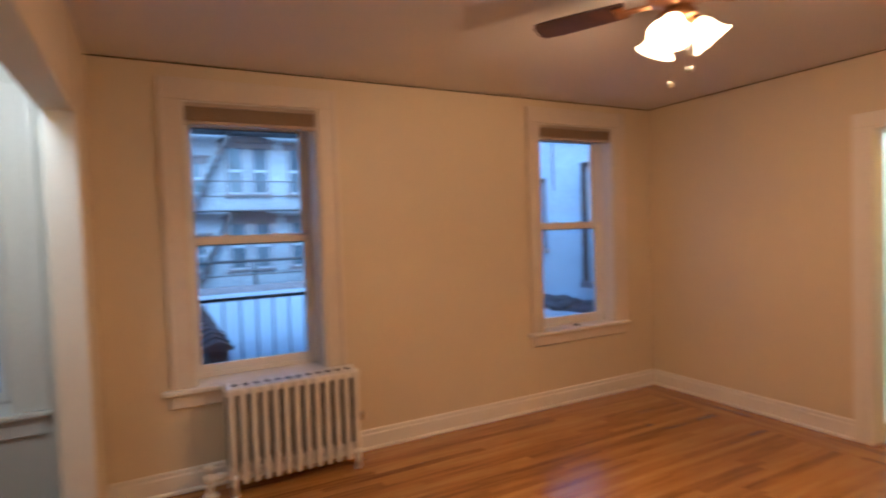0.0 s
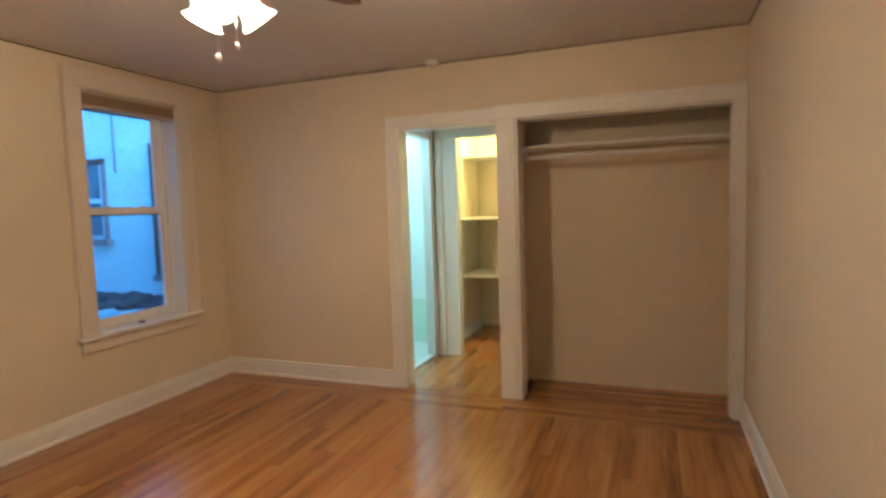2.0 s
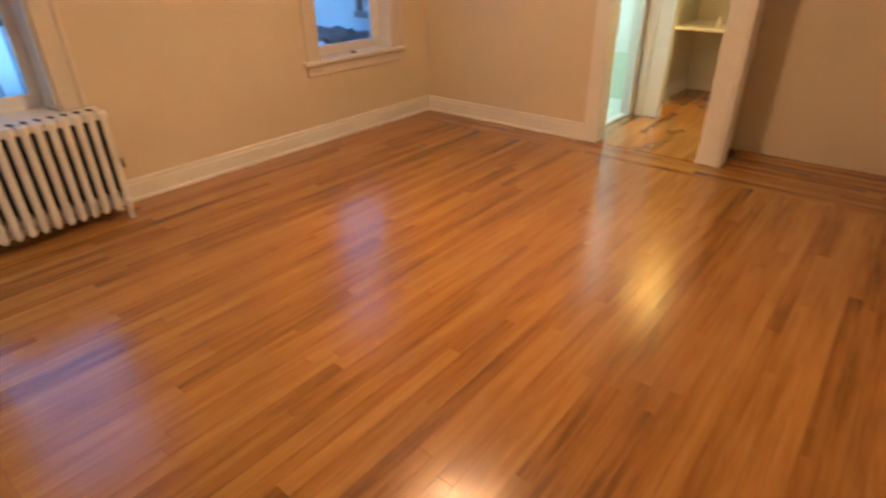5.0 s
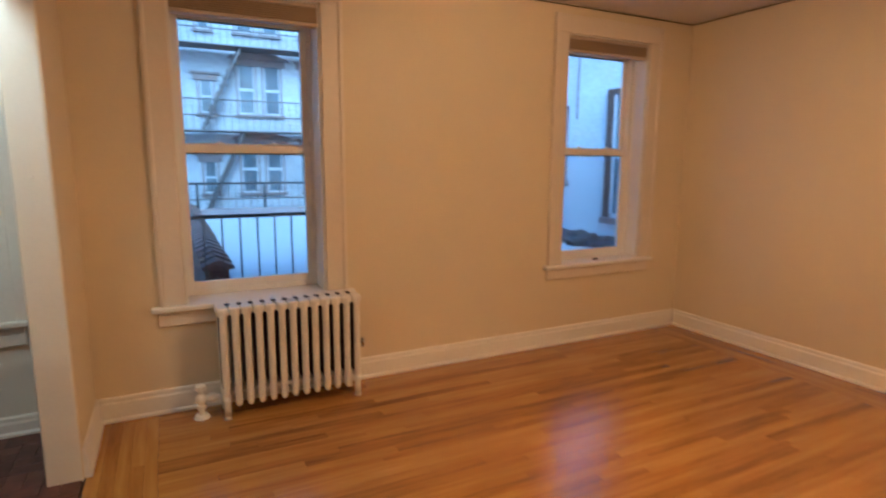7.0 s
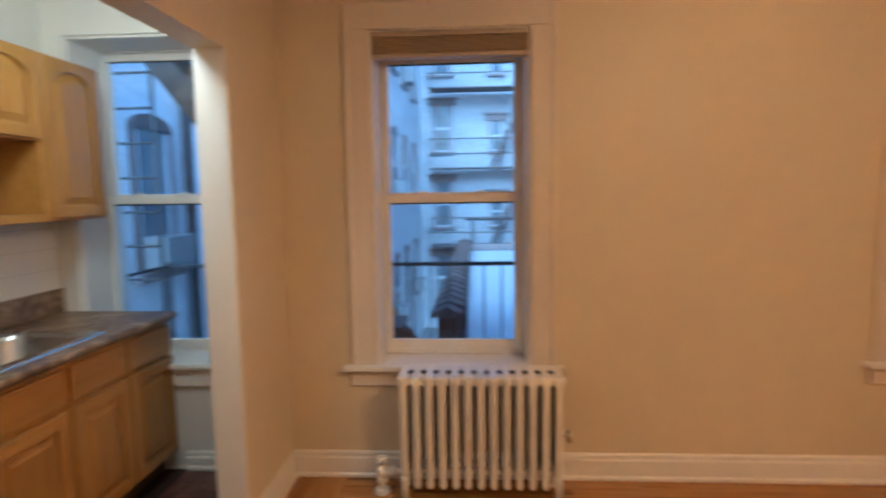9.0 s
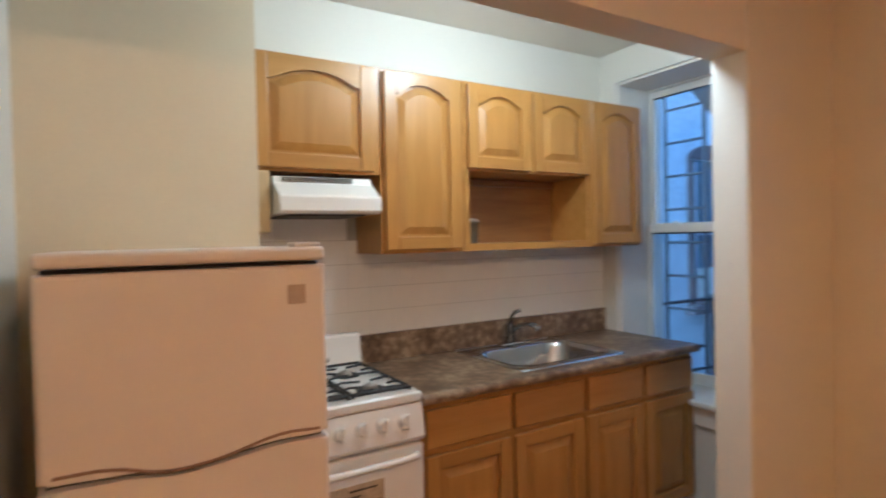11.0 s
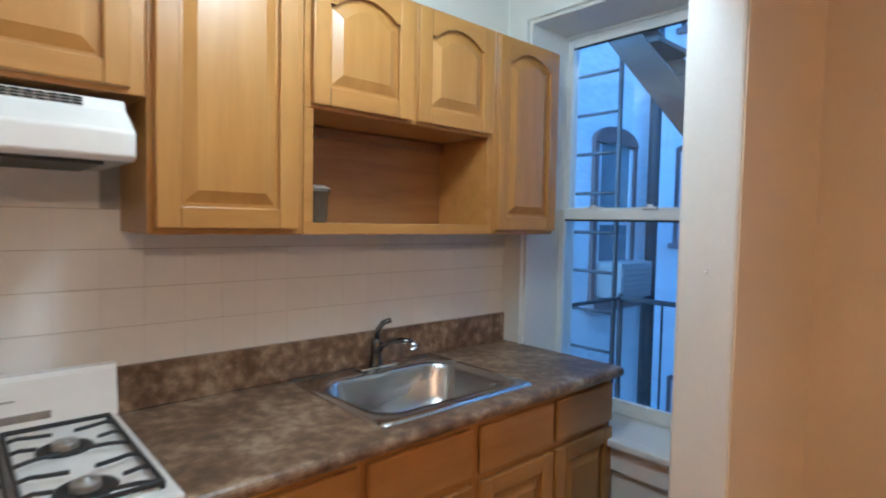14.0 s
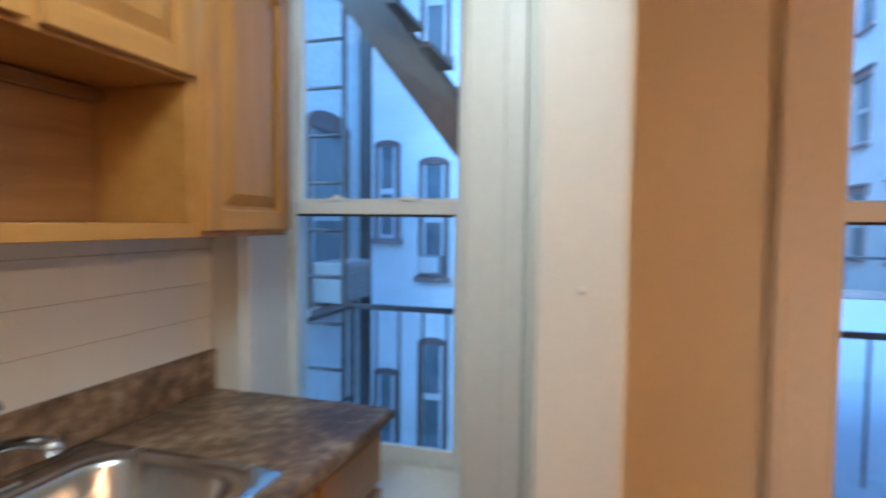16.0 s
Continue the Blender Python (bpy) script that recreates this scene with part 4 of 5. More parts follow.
# ---- gas stove ----
stove = thing("gas_stove", "white four-burner gas stove with oven", "stove")
SY0, SY1, SX0, SX1 = -2.055, -1.555, -1.215, -0.625
box_part("body", (SX0, SY0, 0.03), (SX1 - 0.01, SY1, 0.862), M_ENAMEL, stove, 0.004)
bm = bmesh.new()
add_box(bm, (SX0, SY0 - 0.002, 0.864), (SX1 + 0.012, SY1 + 0.002, 0.900), 0.010, 3)
part("cooktop", bm, M_ENAMEL, stove)
bm = bmesh.new()
add_prism(bm, [(SX0, 0.901), (SX0 + 0.055, 0.901), (SX0 + 0.04, 1.02), (SX0 + 0.03, 1.03), (SX0, 1.03)], "y", SY0, SY1)
part("backguard", bm, M_ENAMEL, stove)
box_part("badge", (SX0 + 0.0505, -1.865, 0.922), (SX0 + 0.0535, -1.70, 0.941), M_BURNER, stove, 0.0005)
box_part("badge", (SX0 + 0.0455, -1.82, 0.972), (SX0 + 0.0475, -1.77, 0.977), M_BURNER, stove, 0.0005)
bm = bmesh.new()
add_prism(bm, [(SX1 - 0.01, 0.862), (SX1 + 0.008, 0.862), (SX1 + 0.03, 0.75), (SX1 + 0.02, 0.735), (SX1 - 0.01, 0.735)], "y", SY0, SY1)
part("control_panel", bm, M_ENAMEL, stove)
for y in (-1.955, -1.862, -1.785, -1.708, -1.628):
    bm = bmesh.new()
    o = Vector((SX1 + 0.018, y, 0.808))
    d = Vector((1, 0, 0.2)).normalized()
    add_tube(bm, o - d * 0.003, o + d * 0.008, 0.026, 0.025, 20)
    add_tube(bm, o + d * 0.008, o + d * 0.026, 0.022, 0.019, 16)
    add_box(bm, tuple(o + d * 0.018 + Vector((0, -0.005, -0.022))), tuple(o + d * 0.034 + Vector((0, 0.005, 0.022))), 0.002)
    part("knob", bm, M_ENAMEL, stove)
door = box_part("oven_door", (SX1 - 0.01, SY0 + 0.004, 0.20), (SX1 + 0.024, SY1 - 0.004, 0.725), M_ENAMEL, stove, 0.008, segments=2)
bm = bmesh.new()
add_sweep(bm, [(SX1 + 0.02, SY0 + 0.03, 0.685), (SX1 + 0.05, SY0 + 0.045, 0.69), (SX1 + 0.062, SY0 + 0.10, 0.692), (SX1 + 0.066, (SY0 + SY1) / 2, 0.693), (SX1 + 0.062, SY1 - 0.10, 0.692), (SX1 + 0.05, SY1 - 0.045, 0.69), (SX1 + 0.02, SY1 - 0.03, 0.685)], 0.012)
part("handle", bm, M_ENAMEL, door, smooth=True)
sticker = box_part("label_sheet", (SX1 + 0.0245, -1.925, 0.47), (SX1 + 0.026, -1.715, 0.635), M_STICKER, door, 0, "brown printed paper label")
bm = bmesh.new()
for z, a, b in ((0.612, -1.84, -1.74), (0.592, -1.90, -1.80), (0.565, -1.88, -1.73), (0.545, -1.905, -1.77), (0.52, -1.87, -1.735), (0.50, -1.89, -1.78)):
    add_box(bm, (SX1 + 0.026, a, z), (SX1 + 0.0268, b, z + 0.007), 0)
part("print_bars", bm, M_INK, door)
box_part("drawer", (SX1 - 0.01, SY0 + 0.004, 0.045), (SX1 + 0.02, SY1 - 0.004, 0.192), M_ENAMEL, stove, 0.006)
for cx in (-0.985, -0.742):
    for cy in (-1.915, -1.695):
        bm = bmesh.new()
        add_lathe(bm, [(0.056, 0.9006), (0.054, 0.903), (0.046, 0.9025), (0.0, 0.902)], (cx, cy, 0), 22)
        bowl = part("burner_bowl", bm, M_IRON, stove, "dark burner bowl", True)
        bm = bmesh.new()
        add_lathe(bm, [(0.027, 0.9025), (0.027, 0.912), (0.026, 0.916), (0.024, 0.918), (0.010, 0.919), (0.008, 0.924), (0.0, 0.925)], (cx, cy, 0), 20)
        part("burner_cap", bm, M_BURNER, bowl, "dull grey metal burner head", True)
for cy in (-1.920, -1.690):
    bm = bmesh.new()
    a, b, y0, y1, z = SX0 + 0.085, SX1 - 0.03, cy - 0.107, cy + 0.107, 0.912
    add_sweep(bm, [(a, y0, z), (b, y0, z), (b, y1, z), (a, y1, z), (a, y0, z)], 0.006, 8)
    for cx in (-0.985, -0.742):
        for sy, edge in ((1, y1), (-1, y0)):
            for dx, reach, bend in ((-0.080, 0.022, 0.016), (0.0, 0.056, 0.010), (0.080, 0.022, -0.016)):
                add_sweep(bm, [(cx + dx, edge, z), (cx + dx, edge - sy * 0.022, z + 0.005), (cx + dx + bend * 0.5, (edge + cy + sy * reach) / 2, z + 0.005), (cx + dx + bend, cy + sy * reach, z + 0.004)], 0.0046, 6)
    for x in (a, b):
        for y in (y0, y1):
            add_tube(bm, (x, y, 0.9), (x, y, z), 0.005, sides=6)
    part("grate", bm, M_IRON, stove, "black wire pan grate")

# ---- fridge ----
fr = thing("refrigerator", "white top-freezer refrigerator with a wavy door seam", "refrigerator")
FY0, FY1, FX0 = -2.61, -2.06, -0.755
FD = -0.137
box_part("body", (FX0, FY0 + 0.006, 0.02), (FD - 0.062, FY1 - 0.006, 1.392), M_FRIDGE, fr, 0.006)
box_part("top_cap", (FX0, FY0, 1.394), (FD + 0.004, FY1, 1.424), M_FRIDGE, fr, 0.010, segments=3)


def wave(u, knots):
    """A smooth line through (place, height) knots."""
    for (a, p), (b, q) in zip(knots, knots[1:]):
        if u <= b:
            k = min(1, max(0, (u - a) / (b - a)))
            return p + (q - p) * k * k * (3 - 2 * k)
    return knots[-1][1]


def seam(y):
    u = (y - FY0) / (FY1 - FY0)
    return 0.985 + wave(u, ((0.05, 0.005), (0.24, 0.001), (0.43, -0.011), (0.82, 0.008), (0.95, 0.006)))


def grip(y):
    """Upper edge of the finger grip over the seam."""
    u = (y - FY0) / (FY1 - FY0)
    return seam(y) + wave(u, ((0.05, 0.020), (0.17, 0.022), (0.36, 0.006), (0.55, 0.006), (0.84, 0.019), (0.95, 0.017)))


n = 24
ys = [FY0 + (FY1 - FY0) * k / n for k in range(n + 1)]
for nm, outline in (("freezer_door", [(FY0, 1.383), (FY0, 1.0)] + [(y, seam(y) + 0.006) for y in ys[1:-1]] + [(FY1, 1.0), (FY1, 1.383)]), ("door", [(FY0, 0.98)] + [(y, seam(y) - 0.006) for y in ys[1:-1]] + [(FY1, 0.985), (FY1, 0.10), (FY0, 0.10)])):
    bm = bmesh.new()
    fs = add_prism(bm, outline, "x", FD - 0.055, FD)
    front = [f for f in fs if all(v.co.x > FD - 0.001 for v in f.verts)]
    bmesh.ops.bevel(bm, geom=[e for f in front for e in f.edges], offset=0.010, segments=2, profile=0.5, affect="EDGES")
    dr = part(nm, bm, M_FRIDGE, fr)
    if nm == "freezer_door":
        box_part("badge", (FD + 0.0005, -2.148, 1.297), (FD + 0.003, -2.108, 1.34), M_GREY, dr, 0.002)
box_part("gasket", (FD - 0.06, FY0 + 0.012, 0.12), (FD - 0.025, FY1 - 0.012, 1.39), M_BLACK, fr, 0)
# No recess is cut: a thin brown strip draws its shaded edge.
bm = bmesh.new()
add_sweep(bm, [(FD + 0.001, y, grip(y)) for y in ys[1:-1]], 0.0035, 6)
part("recess_shade_strip", bm, M_CREASE, fr, "brown strip painting the shade of the finger recess")
bm = bmesh.new()
add_box(bm, (FD - 0.06, FY1 - 0.07, 1.424), (FD - 0.005, FY1 - 0.01, 1.434), 0.003)
part("hinge_cover", bm, M_FRIDGE, fr)
bm = bmesh.new()
add_box(bm, (FX0 + 0.02, FY0 + 0.02, 0.0), (FD - 0.09, FY1 - 0.02, 0.02), 0.002)
part("feet", bm, M_BLACK, fr)

# ---- outside: courtyard, roofs and the buildings round it ----
structure(boxes("ground", M_YARD, ((-1500, 0.43, -3.6), (1500, 1500, -3.4))), "grey courtyard concrete below", "ground")
structure(boxes("ground_front", M_YARD, ((-1500, -1500, -3.6), (1500, 0.43, -3.4))), "grey ground round the building", "ground")


def outer_window(parent, at, wide, tall, face, arched=False, plain=False, bare=False):
    """A recessed window on an outer wall. face: the way it looks, 's', 'e' or 'w'; at: middle of its foot."""
    def turn(u, d, z):
        if face == "s":
            return (at[0] + u, at[1] - d, at[2] + z)
        return (at[0] + (d if face == "e" else -d), at[1] + u, at[2] + z)

    def piece(name, u0, u1, d0, d1, z0, z1, mat, par):
        p, q = turn(u0, d0, z0), turn(u1, d1, z1)
        lo = tuple(min(a, b) for a, b in zip(p, q))
        hi = tuple(max(a, b) for a, b in zip(p, q))
        return box_part(name, lo, hi, mat, par, 0.004)
    h = wide / 2
    w = piece("window", -h, h, -0.02, 0.012, 0, tall, M_OUTGLASS, parent)
    side = M_ARCH if arched else M_LEDGE
    piece("frame", -h - 0.05, -h + 0.02, 0, 0.035, 0, tall, side, w)
    piece("frame", h - 0.02, h + 0.05, 0, 0.035, 0, tall, side, w)
    piece("sill", -h - 0.1, h + 0.1, 0, 0.10, -0.09, 0.0, M_LEDGE, w)
    piece("sash_bar", -h + 0.02, h - 0.02, 0.0, 0.028, tall * 0.48, tall * 0.54, M_OUTFRAME, w)
    piece("sash_bar", -h + 0.02, -h + 0.07, 0.0, 0.026, 0.02, tall - 0.02, M_OUTFRAME, w)
    piece("sash_bar", h - 0.07, h - 0.02, 0.0, 0.026, 0.02, tall - 0.02, M_OUTFRAME, w)
    piece("sash_bar", -h + 0.02, h - 0.02, 0.0, 0.026, 0.0, 0.06, M_OUTFRAME, w)
    if arched:
        bm = bmesh.new()
        n = 8
        for k in range(n):
            a0, a1 = math.pi * k / n, math.pi * (k + 1) / n
            q = [turn(-math.cos(a) * r, d, tall + math.sin(a) * r * 0.42) for a, r, d in ((a0, h + 0.06, 0.04), (a1, h + 0.06, 0.04), (a1, 0.001, 0.04), (a0, 0.001, 0.04), (a0, h + 0.06, -0.01), (a1, h + 0.06, -0.01), (a1, 0.001, -0.01), (a0, 0.001, -0.01))]
            vs = [bm.verts.new(p) for p in q]
            for f in ((0, 1, 2, 3), (4, 5, 6, 7), (0, 1, 5, 4), (2, 3, 7, 6)):
                bm.faces.new([vs[i] for i in f])
        part("arch", bm, M_ARCH, w)
    elif plain:
        piece("frame", -h - 0.05, h + 0.05, 0, 0.04, tall, tall + 0.07, M_REVEAL, w)
        piece("reveal", h - 0.02, h + 0.10, -0.01, 0.045, 0, tall + 0.07, M_REVEAL, w)
    elif not bare:
        piece("lintel", -h - 0.16, h + 0.16, 0, 0.07, tall, tall + 0.2, M_LEDGE, w)
        piece("lintel_cap", -h - 0.24, h + 0.24, 0, 0.12, tall + 0.2, tall + 0.27, M_LEDGE, w)
    return w


def building(name, lo, hi, mat, label):
    b = thing(name, label, "building")
    box_part("wall", lo, hi, mat, b, 0)
    box_part("parapet", (lo[0] - 0.1, lo[1] - 0.1, hi[2]), (hi[0] + 0.1, hi[1] + 0.1, hi[2] + 0.35), M_LEDGE, b, 0.02)
    return b


# far block across the courtyard
far = building("apartment_building", (-0.9, 17.0, -3.4), (16, 27, 8.8), M_FARBRICK, "pale apartment building with fire escapes across the courtyard")
for z in (-2.36, 0.29, 2.94, 5.59):
    for x, wd in ((-0.1, 0.62), (1.8, 0.45), (3.07, 0.58), (3.91, 0.58), (5.2, 0.58)):
        paired = 3.0 < x < 4.0
        outer_window(far, (x, 17.0, z), wd, 1.6 if wd > 0.5 else 1.05, "s", bare=paired)
    box_part("lintel", (2.62, 16.92, z + 1.6), (4.36, 17.0, z + 1.80), M_LEDGE, far, 0.01)
    bm = bmesh.new()
    add_prism(bm, [(2.48, z + 1.80), (4.50, z + 1.80), (4.40, z + 1.90), (3.85, z + 2.06), (3.13, z + 2.06), (2.58, z + 1.90)], "y", 16.86, 17.0)
    part("pediment", bm, M_LEDGE, far)


def fire_escape(name, x0, x1, y, depth, levels, stair_dx, label, mat=M_FEIRON):
    f = thing(name, label, "fire escape")
    for i, z in enumerate(levels):
        bm = bmesh.new()
        add_box(bm, (x0, y - depth, z - 0.04), (x1, y, z), 0.005)
        part("platform", bm, mat, f)
        bm = bmesh.new()
        for h in (0.45, 0.95):
            add_tube(bm, (x0, y - depth, z + h), (x1, y - depth, z + h), 0.022, sides=6)
            add_tube(bm, (x0, y - depth, z + h), (x0, y, z + h), 0.022, sides=6)
            add_tube(bm, (x1, y - depth, z + h), (x1, y, z + h), 0.022, sides=6)
        part("rail", bm, mat, f)
        bm = bmesh.new()
        n = int((x1 - x0) / 0.22)
        for k in range(n + 1):
            x = x0 + (x1 - x0) * k / n
            add_tube(bm, (x, y - depth, z), (x, y - depth, z + 0.95), 0.010, sides=5)
        part("balusters", bm, mat, f)
        if i + 1 < len(levels):
            za, zb = z, levels[i + 1]
            xa, xb = (x0 + 2.1, x0 + 2.1 + stair_dx)
            for yy in (y - depth + 0.15, y - depth + 0.65):
                bm = bmesh.new()
                add_tube(bm, (xa, yy, za), (xb, yy, zb), 0.05, sides=6)
                part("stringer", bm, mat, f)
            bm = bmesh.new()
            for k in range(1, 11):
                t = k / 11
                add_box(bm, (xa + (xb - xa) * t - 0.1, y - depth + 0.15, za + (zb - za) * t - 0.015), (xa + (xb - xa) * t + 0.1, y - depth + 0.65, za + (zb - za) * t + 0.015), 0)
            part("treads", bm, mat, f)
    return f


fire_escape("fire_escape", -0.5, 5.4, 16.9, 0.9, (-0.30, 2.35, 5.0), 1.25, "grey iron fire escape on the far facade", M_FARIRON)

west = building("apartment_building", (-9.0, 7.0, -3.4), (-0.9, 17.0, 12.0), M_WHITEBRICK, "white painted brick wing with arched windows")
for x, z, wd, ht in ((-3.5, 1.15, 0.34, 1.5), (-2.7, 0.55, 0.40, 1.8), (-3.5, -2.6, 0.34, 1.5), (-2.7, -2.3, 0.40, 1.75), (-3.5, 4.6, 0.34, 1.5), (-2.7, 4.0, 0.40, 1.7), (-4.6, 1.0, 0.4, 1.6), (-1.6, 1.0, 0.4, 1.6)):
    outer_window(west, (x, 7.0, z), wd, ht, "s", True)
acs = thing("air_conditioner", "small white air conditioner in an arched window", "air conditioner")
box_part("case", (-2.88, 6.75, 0.60), (-2.52, 6.98, 0.90), M_AC, acs, 0.015)
box_part("grille", (-2.85, 6.742, 0.63), (-2.55, 6.752, 0.87), M_OUTFRAME, acs, 0.003)
for y in (8.6, 10.4, 12.4, 14.6):
    for z in (-1.6, 1.4, 4.4, 7.4):
        outer_window(west, (-0.9, y, z), 0.75, 1.5, "e", True)
for y, z in ((10.4, 1.42), (14.6, -1.58), (12.4, 4.42), (10.4, -1.58)):
    unit = thing("air_conditioner", "white air conditioner standing on a window sill of the brick wing", "air conditioner", "air conditioners on the wing")
    box_part("case", (-0.895, y - 0.30, z), (-0.60, y + 0.30, z + 0.38), M_AC, unit, 0.015)
    box_part("grille", (-0.602, y - 0.26, z + 0.04), (-0.592, y + 0.26, z + 0.34), M_OUTFRAME, unit, 0.003)
near = building("apartment_building", (-8.0, 0.43, -3.4), (-2.25, 3.35, 12.0), M_WHITEBRICK, "white painted brick wall beside the kitchen window")
for y, z in ((2.65, 0.75), (2.65, 3.7), (2.65, -2.3)):
    outer_window(near, (-2.25, y, z), 0.62, 1.4, "e", True)
ac = thing("air_conditioner", "grey window air conditioner on the brick wall", "air conditioner")
box_part("case", (-2.24, 2.38, 0.78), (-1.98, 2.92, 1.10), M_AC, ac, 0.015, segments=2)
for k in range(6):
    box_part("louvre", (-1.985, 2.41, 0.81 + k * 0.045), (-1.972, 2.89, 0.828 + k * 0.045), M_AC, ac, 0.002)
bm = bmesh.new()
add_tube(bm, (-2.15, 3.2, -3.4), (-2.15, 3.2, 9.0), 0.055)
structure(part("drain_pipe", bm, M_FEIRON, smooth=True), "dark vertical drain pipe", "pipe")

east = building("apartment_building", (6.2, 0.43, -3.4), (14, 17.0, 11.0), M_WHITEBRICK, "long white painted brick wing beside the roof")
for z in (0.6, 3.55, 6.5):
    outer_window(east, (6.2, 2.38, z), 0.95, 1.75, "w", plain=True)
    outer_window(east, (6.2, 4.10, z + 0.5), 0.42, 1.1, "w", plain=True)
    for y in (6.6, 8.8, 11.0, 13.2, 15.4):
        outer_window(east, (6.2, y, z), 0.8, 1.65, "w")
bm = bmesh.new()
add_tube(bm, (6.17, 3.62, 2.05), (6.17, 3.60, 5.0), 0.012, sides=6)
structure(part("hanging_cable", bm, M_LEDGE), "thin brown cable hanging down the brick wall", "cable")

# silver flat roof next to the windows
roof = building("low_building", (0.90, 0.9, -3.4), (6.15, 8.6, 0.18), M_ROOF, "low building with a silver-coated flat roof")
for o in list(roof.children):
    if o.name.startswith("parapet"):
        bpy.data.objects.remove(o)
box_part("roof", (0.888, 0.87, 0.18), (6.18, 8.6, 0.30), M_ROOF, roof, 0.02)
box_part("parapet", (0.89, 8.51, 0.30), (6.18, 8.65, 0.44), M_LEDGE, roof, 0.02)
bm = bmesh.new()
for k in range(22):
    p = Vector((5.55 + 0.22 * math.sin(k * 1.9), 2.1 + 0.115 * k, 0.31 + 0.03 * math.sin(k * 2.7)))
    add_ball(bm, p, (0.26 + 0.09 * math.sin(k * 2.3), 0.16 + 0.05 * math.sin(k * 4.1), 0.09 + 0.045 * math.sin(k * 3.1)), 14, 9)
for v in bm.verts:
    v.co += noise.noise_vector(v.co * 7) * 0.06 + noise.noise_vector(v.co * 22) * 0.025
tagged(part("roof_tarp", bm, M_TARP), "dark crumpled tarpaulin heaped on the flat roof", "tarpaulin")

# fire escape outside our own windows
own = thing("fire_escape_balcony", "black iron fire-escape balcony with a railing outside the windows", "fire escape")
RY, RZ = 1.30, 0.96
bm = bmesh.new()
for k in range(12):
    y = 0.48 + k * 0.075
    add_box(bm, (-1.36, y, -0.10), (1.98, y + 0.035, -0.08), 0)
part("deck", bm, M_FEIRON, own)
for z in (RZ, 0.02):
    bm = bmesh.new()
    add_box(bm, (-1.36, RY - 0.016, z - 0.014), (1.98, RY + 0.016, z + 0.014), 0.004)
    part("rail", bm, M_FEIRON, own)
bal = None
for k in range(26):
    x = -1.35 + k * 0.133
    if bal is None:
        bm = bmesh.new()
        add_tube(bm, (0, RY, -0.08), (0, RY, RZ), 0.007, sides=6)
        bal = part("baluster", bm, M_FEIRON, own)
        bal.location.x = x
    else:
        o = new("baluster", bal.data)
        o.parent = own
        o.location.x = x
for x in (-1.36, 1.98):
    bm = bmesh.new()
    add_tube(bm, (x, RY, -0.08), (x, RY, RZ + 0.03), 0.018, sides=8)
    for z in (0.46, RZ):
        add_tube(bm, (x, 0.43, z), (x, RY, z), 0.012, sides=6)
    part("post", bm, M_FEIRON, own)
stair = thing("fire_escape_stair", "weathered brown iron fire-escape stair rising past the kitchen window", "stair")
a, b = Vector((0.68, 0, 0.13)), Vector((-1.99, 0, 3.53))
for y in (0.82, 1.22):
    bm = bmesh.new()
    d = (b - a).normalized()
    up = Vector((d.z, 0, -d.x)) * 0.075
    vs = []
    for yy in (y - 0.012, y + 0.012):
        vs += [bm.verts.new(Vector((p.x, yy, p.z))) for p in (a - up, b - up, b + up, a + up)]
    for f in ((0, 1, 2, 3), (4, 5, 6, 7), (0, 1, 5, 4), (1, 2, 6, 5), (2, 3, 7, 6), (3, 0, 4, 7)):
        bm.faces.new([vs[i] for i in f])
    part("stringer", bm, M_STAIR, stair)
for k in range(1, 17):
    p = a.lerp(b, k / 17)
    box_part("tread", (p.x - 0.12, 0.832, p.z + 0.035), (p.x + 0.12, 1.208, p.z + 0.062), M_STAIR, stair, 0.003)
ladder = thing("fire_escape_ladder", "black iron ladder with thin rungs beside the kitchen window", "ladder")
for x in (-1.76, -1.42):
    tube_part("rail", (x, 1.32, -0.6), (x, 1.32, 3.4), 0.016, M_FEIRON, ladder, sides=8)
for k in range(15):
    tube_part("rung", (-1.76, 1.32, -0.45 + k * 0.26), (-1.42, 1.32, -0.45 + k * 0.26), 0.011, M_FEIRON, ladder, sides=6)
# low wall with overlapping saddle coping stones along the flat roof's edge
cope = thing("coping_wall", "dark brick parapet wall with stepped pinkish-brown coping stones", "wall")
bm = bmesh.new()
vs = [bm.verts.new(p) for p in ((0.675, 1.58, -3.4), (0.835, 1.58, -3.4), (0.885, 8.5, -3.4), (0.725, 8.5, -3.4), (0.675, 1.58, 0.49), (0.835, 1.58, 0.49), (0.885, 8.5, 0.49), (0.725, 8.5, 0.49))]
for f in ((3, 2, 1, 0), (4, 5, 6, 7), (0, 1, 5, 4), (1, 2, 6, 5), (2, 3, 7, 6), (3, 0, 4, 7)):
    bm.faces.new([vs[i] for i in f])
part("brickwork", bm, M_DARKBRICK, cope)
crng = random.Random(12)
for k in range(24):
    y, x = 1.53 + k * 0.29, 0.750 + 0.0021 * k + crng.uniform(-0.008, 0.008)
    bm = bmesh.new()
    q = []
    for yy, up in ((y, 0.012), (y + 0.315, -0.010)):
        q.append([bm.verts.new((x + u, yy, z + up)) for u, z in ((-0.125, 0.485), (0.125, 0.485), (0.125, 0.515), (0.0, 0.572), (-0.125, 0.515))])
    bm.faces.new(q[0]), bm.faces.new(q[1][::-1])
    for i in range(5):
        j = (i + 1) % 5
        bm.faces.new((q[0][i], q[1][i], q[1][j], q[0][j]))
    part("coping_stone", bm, M_COPING, cope)
railing = thing("roof_railing", "thin black iron railing at the far edge of the flat roof", "railing")
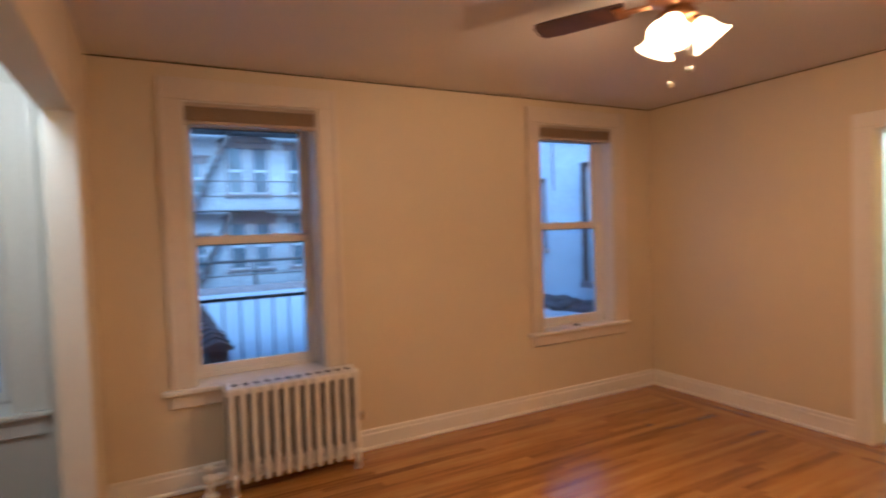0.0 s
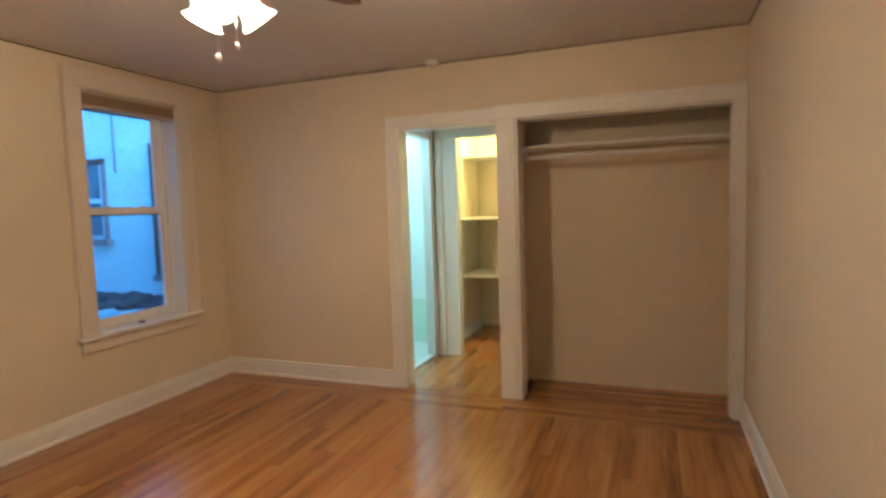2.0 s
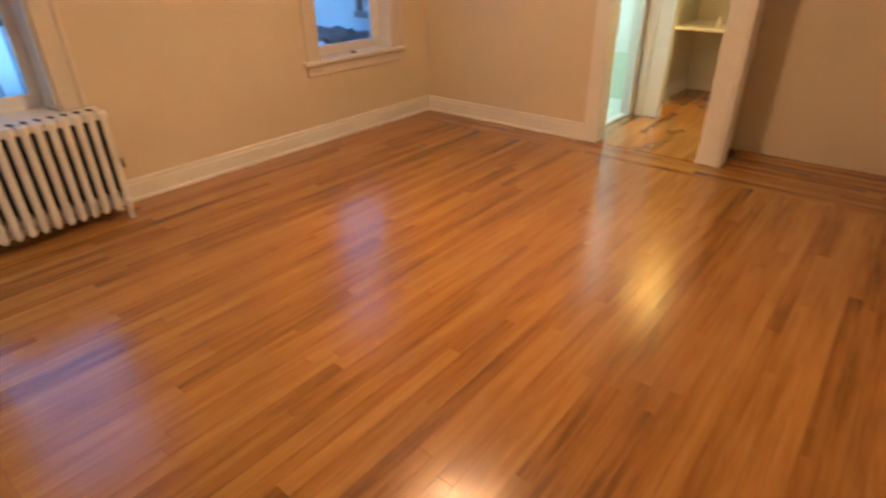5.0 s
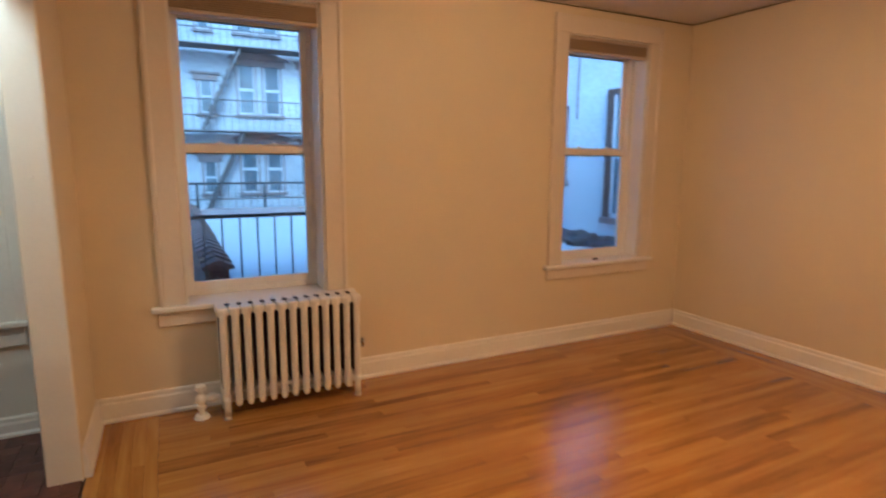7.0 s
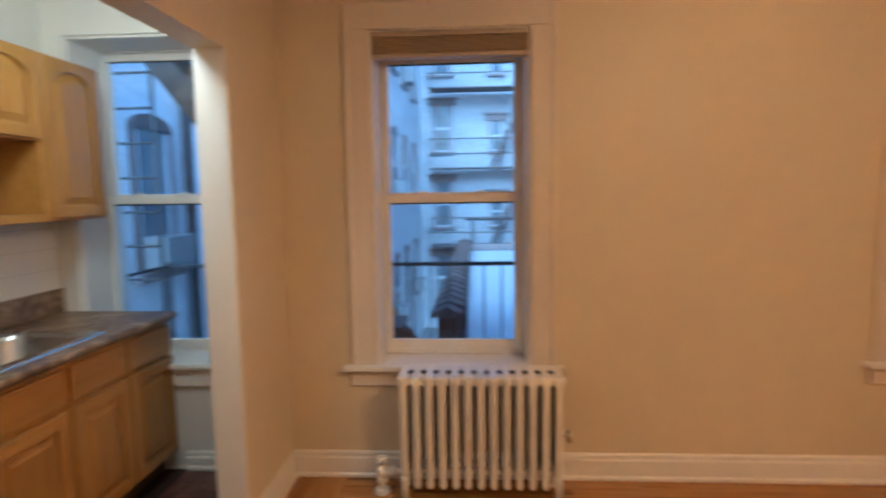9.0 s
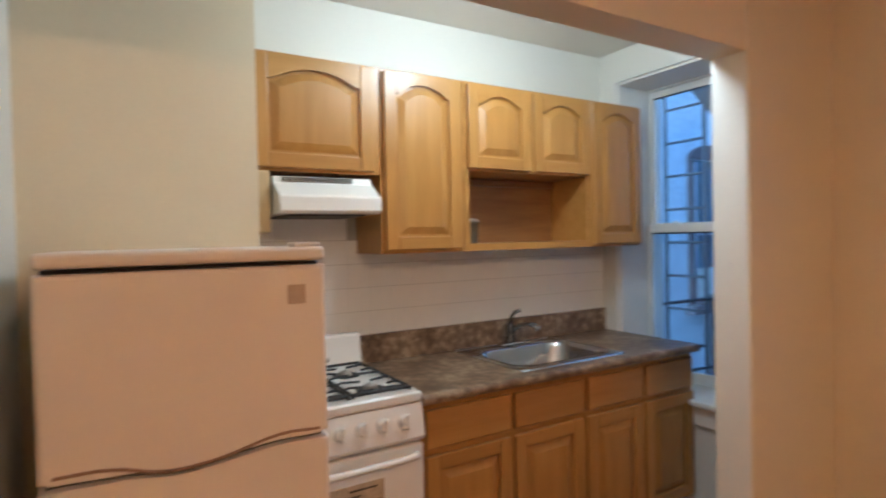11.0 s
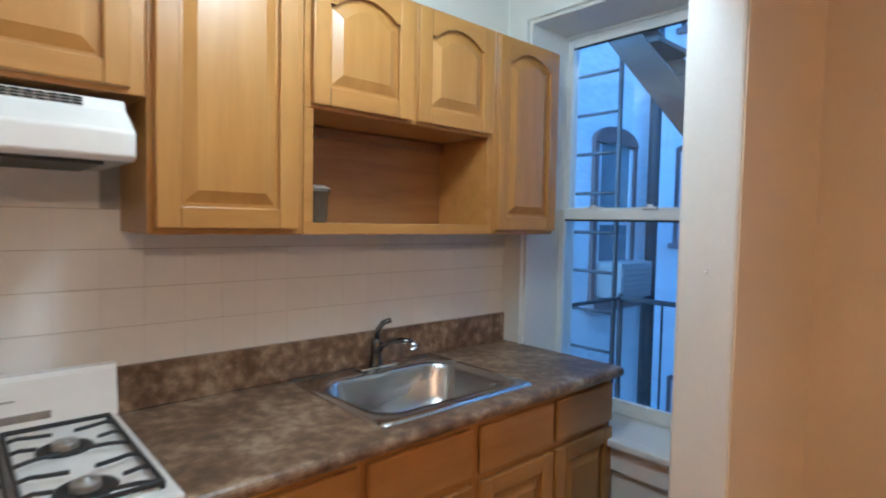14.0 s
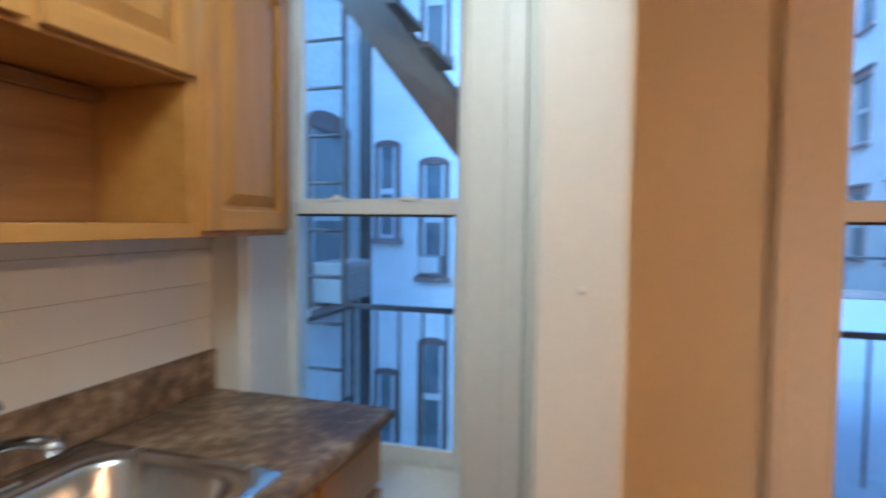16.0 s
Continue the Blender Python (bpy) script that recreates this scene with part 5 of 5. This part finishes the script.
tube_part("rail", (0.80, 8.56, 0.94), (6.1, 8.56, 0.94), 0.022, M_FEIRON, railing, sides=6)
for k in range(5):
    tube_part("post", (0.95 + 1.27 * k, 8.56, 0.42), (0.95 + 1.27 * k, 8.56, 0.94), 0.03, M_FEIRON, railing, sides=6)

# ---- wall tiles, floor tiles and floor boards ----
backing = structure(boxes("tile_backing", M_GROUT, ((KWEST + 0.0005, -2.062, 0.88), (KWEST + 0.004, KNORTH - 0.001, 1.70))), "white glazed square wall tiles with grey joints", "tile wall")
bm = bmesh.new()
add_box(bm, (KWEST + 0.004, 0.0003, 0.0009), (KWEST + 0.0065, 0.1077, 0.1071))
tile_mesh = mesh_of("tile", bm, M_TILE)
for r in range(8):
    for k in range(19):
        z = 1.006 + 0.108 * (r - 1)
        y = KNORTH - 0.0025 - 0.108 * (k + 1)
        if z > 1.37 and (y > -1.6 or z > 1.60):
            continue
        t = new("tile", tile_mesh)
        t.parent = backing
        t.location = (0, y, z)

kfloor = structure(boxes("floor_kitchen", M_GAP, ((KWEST, -2.70, -0.05), (-0.002, KNORTH, -0.006))), "brick-red small tiles on the kitchen floor", "floor")
bm = bmesh.new()
add_box(bm, (0.001, 0.001, -0.006), (0.149, 0.074, 0.0), 0.0015)
kt = mesh_of("tile", bm, M_KTILE)
for i in range(9):
    for j in range(17):
        cx, cy = -0.005 - 0.15 * (i + 1), KNORTH - 0.15 * (j + 1)
        if cx < -0.68:
            continue
        for h in (0, 1):
            t = new("tile", kt)
            t.parent = kfloor
            if (i + j) % 2:
                t.location = (cx, cy + 0.075 * h, 0)
            else:
                t.rotation_euler.z = math.pi / 2
                t.location = (cx + 0.075 * (h + 1), cy, 0)

floor = structure(boxes("floor", M_GAP, ((0.0, SOUTH, -0.05), (EAST + 0.001, 0.0, -0.008))), "glossy honey oak strip floor with a border", "floor")
structure(boxes("floor_hall", M_GAP, ((EAST + 0.002, SOUTH, -0.05), (6.66, -1.56, -0.008))), "honey oak floor of closet and hall", "floor")
bm = bmesh.new()
add_box(bm, (0.0, 0.0004, -0.008), (1.0, 0.0566, 0.0), 0)
strip = mesh_of("plank", bm, M_OAK)
bm = bmesh.new()
add_box(bm, (0.0, 0.0004, -0.008), (1.0, 0.0566, 0.0), 0)
strip_y = mesh_of("plank", bm, M_OAK_Y)
rng = random.Random(4)


def lay(mesh, x0, x1, y, parent, along_y=False):
    """One row of boards of uneven length."""
    x = x0
    while x < x1 - 0.01:
        n = rng.choice((0.55, 0.8, 1.1, 1.5, 1.9))
        if x == x0:
            n *= rng.uniform(0.4, 1)
        if x1 - (x + n) < 0.35:
            n = x1 - x
        p = new("plank", mesh)
        p.parent = parent
        p.scale.x = n - 0.0012
        if along_y:
            p.rotation_euler.z = math.pi / 2
            p.location = (y + 0.057, x, 0)
        else:
            p.location = (x, y, 0)
        x += n


W = 0.057
BORDER = 0.30
rows = int((-0.0 - SOUTH) / W)
for k in range(5):
    lay(strip_y, SOUTH, 0.0, 0.008 + k * W, floor, True)
    lay(strip_y, SOUTH, 0.0, EAST - 0.005 - (k + 1) * W, floor, True)
for k in range(rows):
    lay(strip, 0.008 + 5 * W + 0.001, EAST - 0.006 - 5 * W, -(k + 1) * W, floor)
hall = bpy.data.objects["floor_hall"]
for k in range(rows - 26):
    y = -1.62 - (k + 1) * W
    if y > -2.68:
        lay(strip, EAST + 0.003, 6.66, y, hall)
for k in range(9):
    lay(strip_y, SOUTH + 0.02, -2.68, EAST + 0.003 + k * W, hall, True)
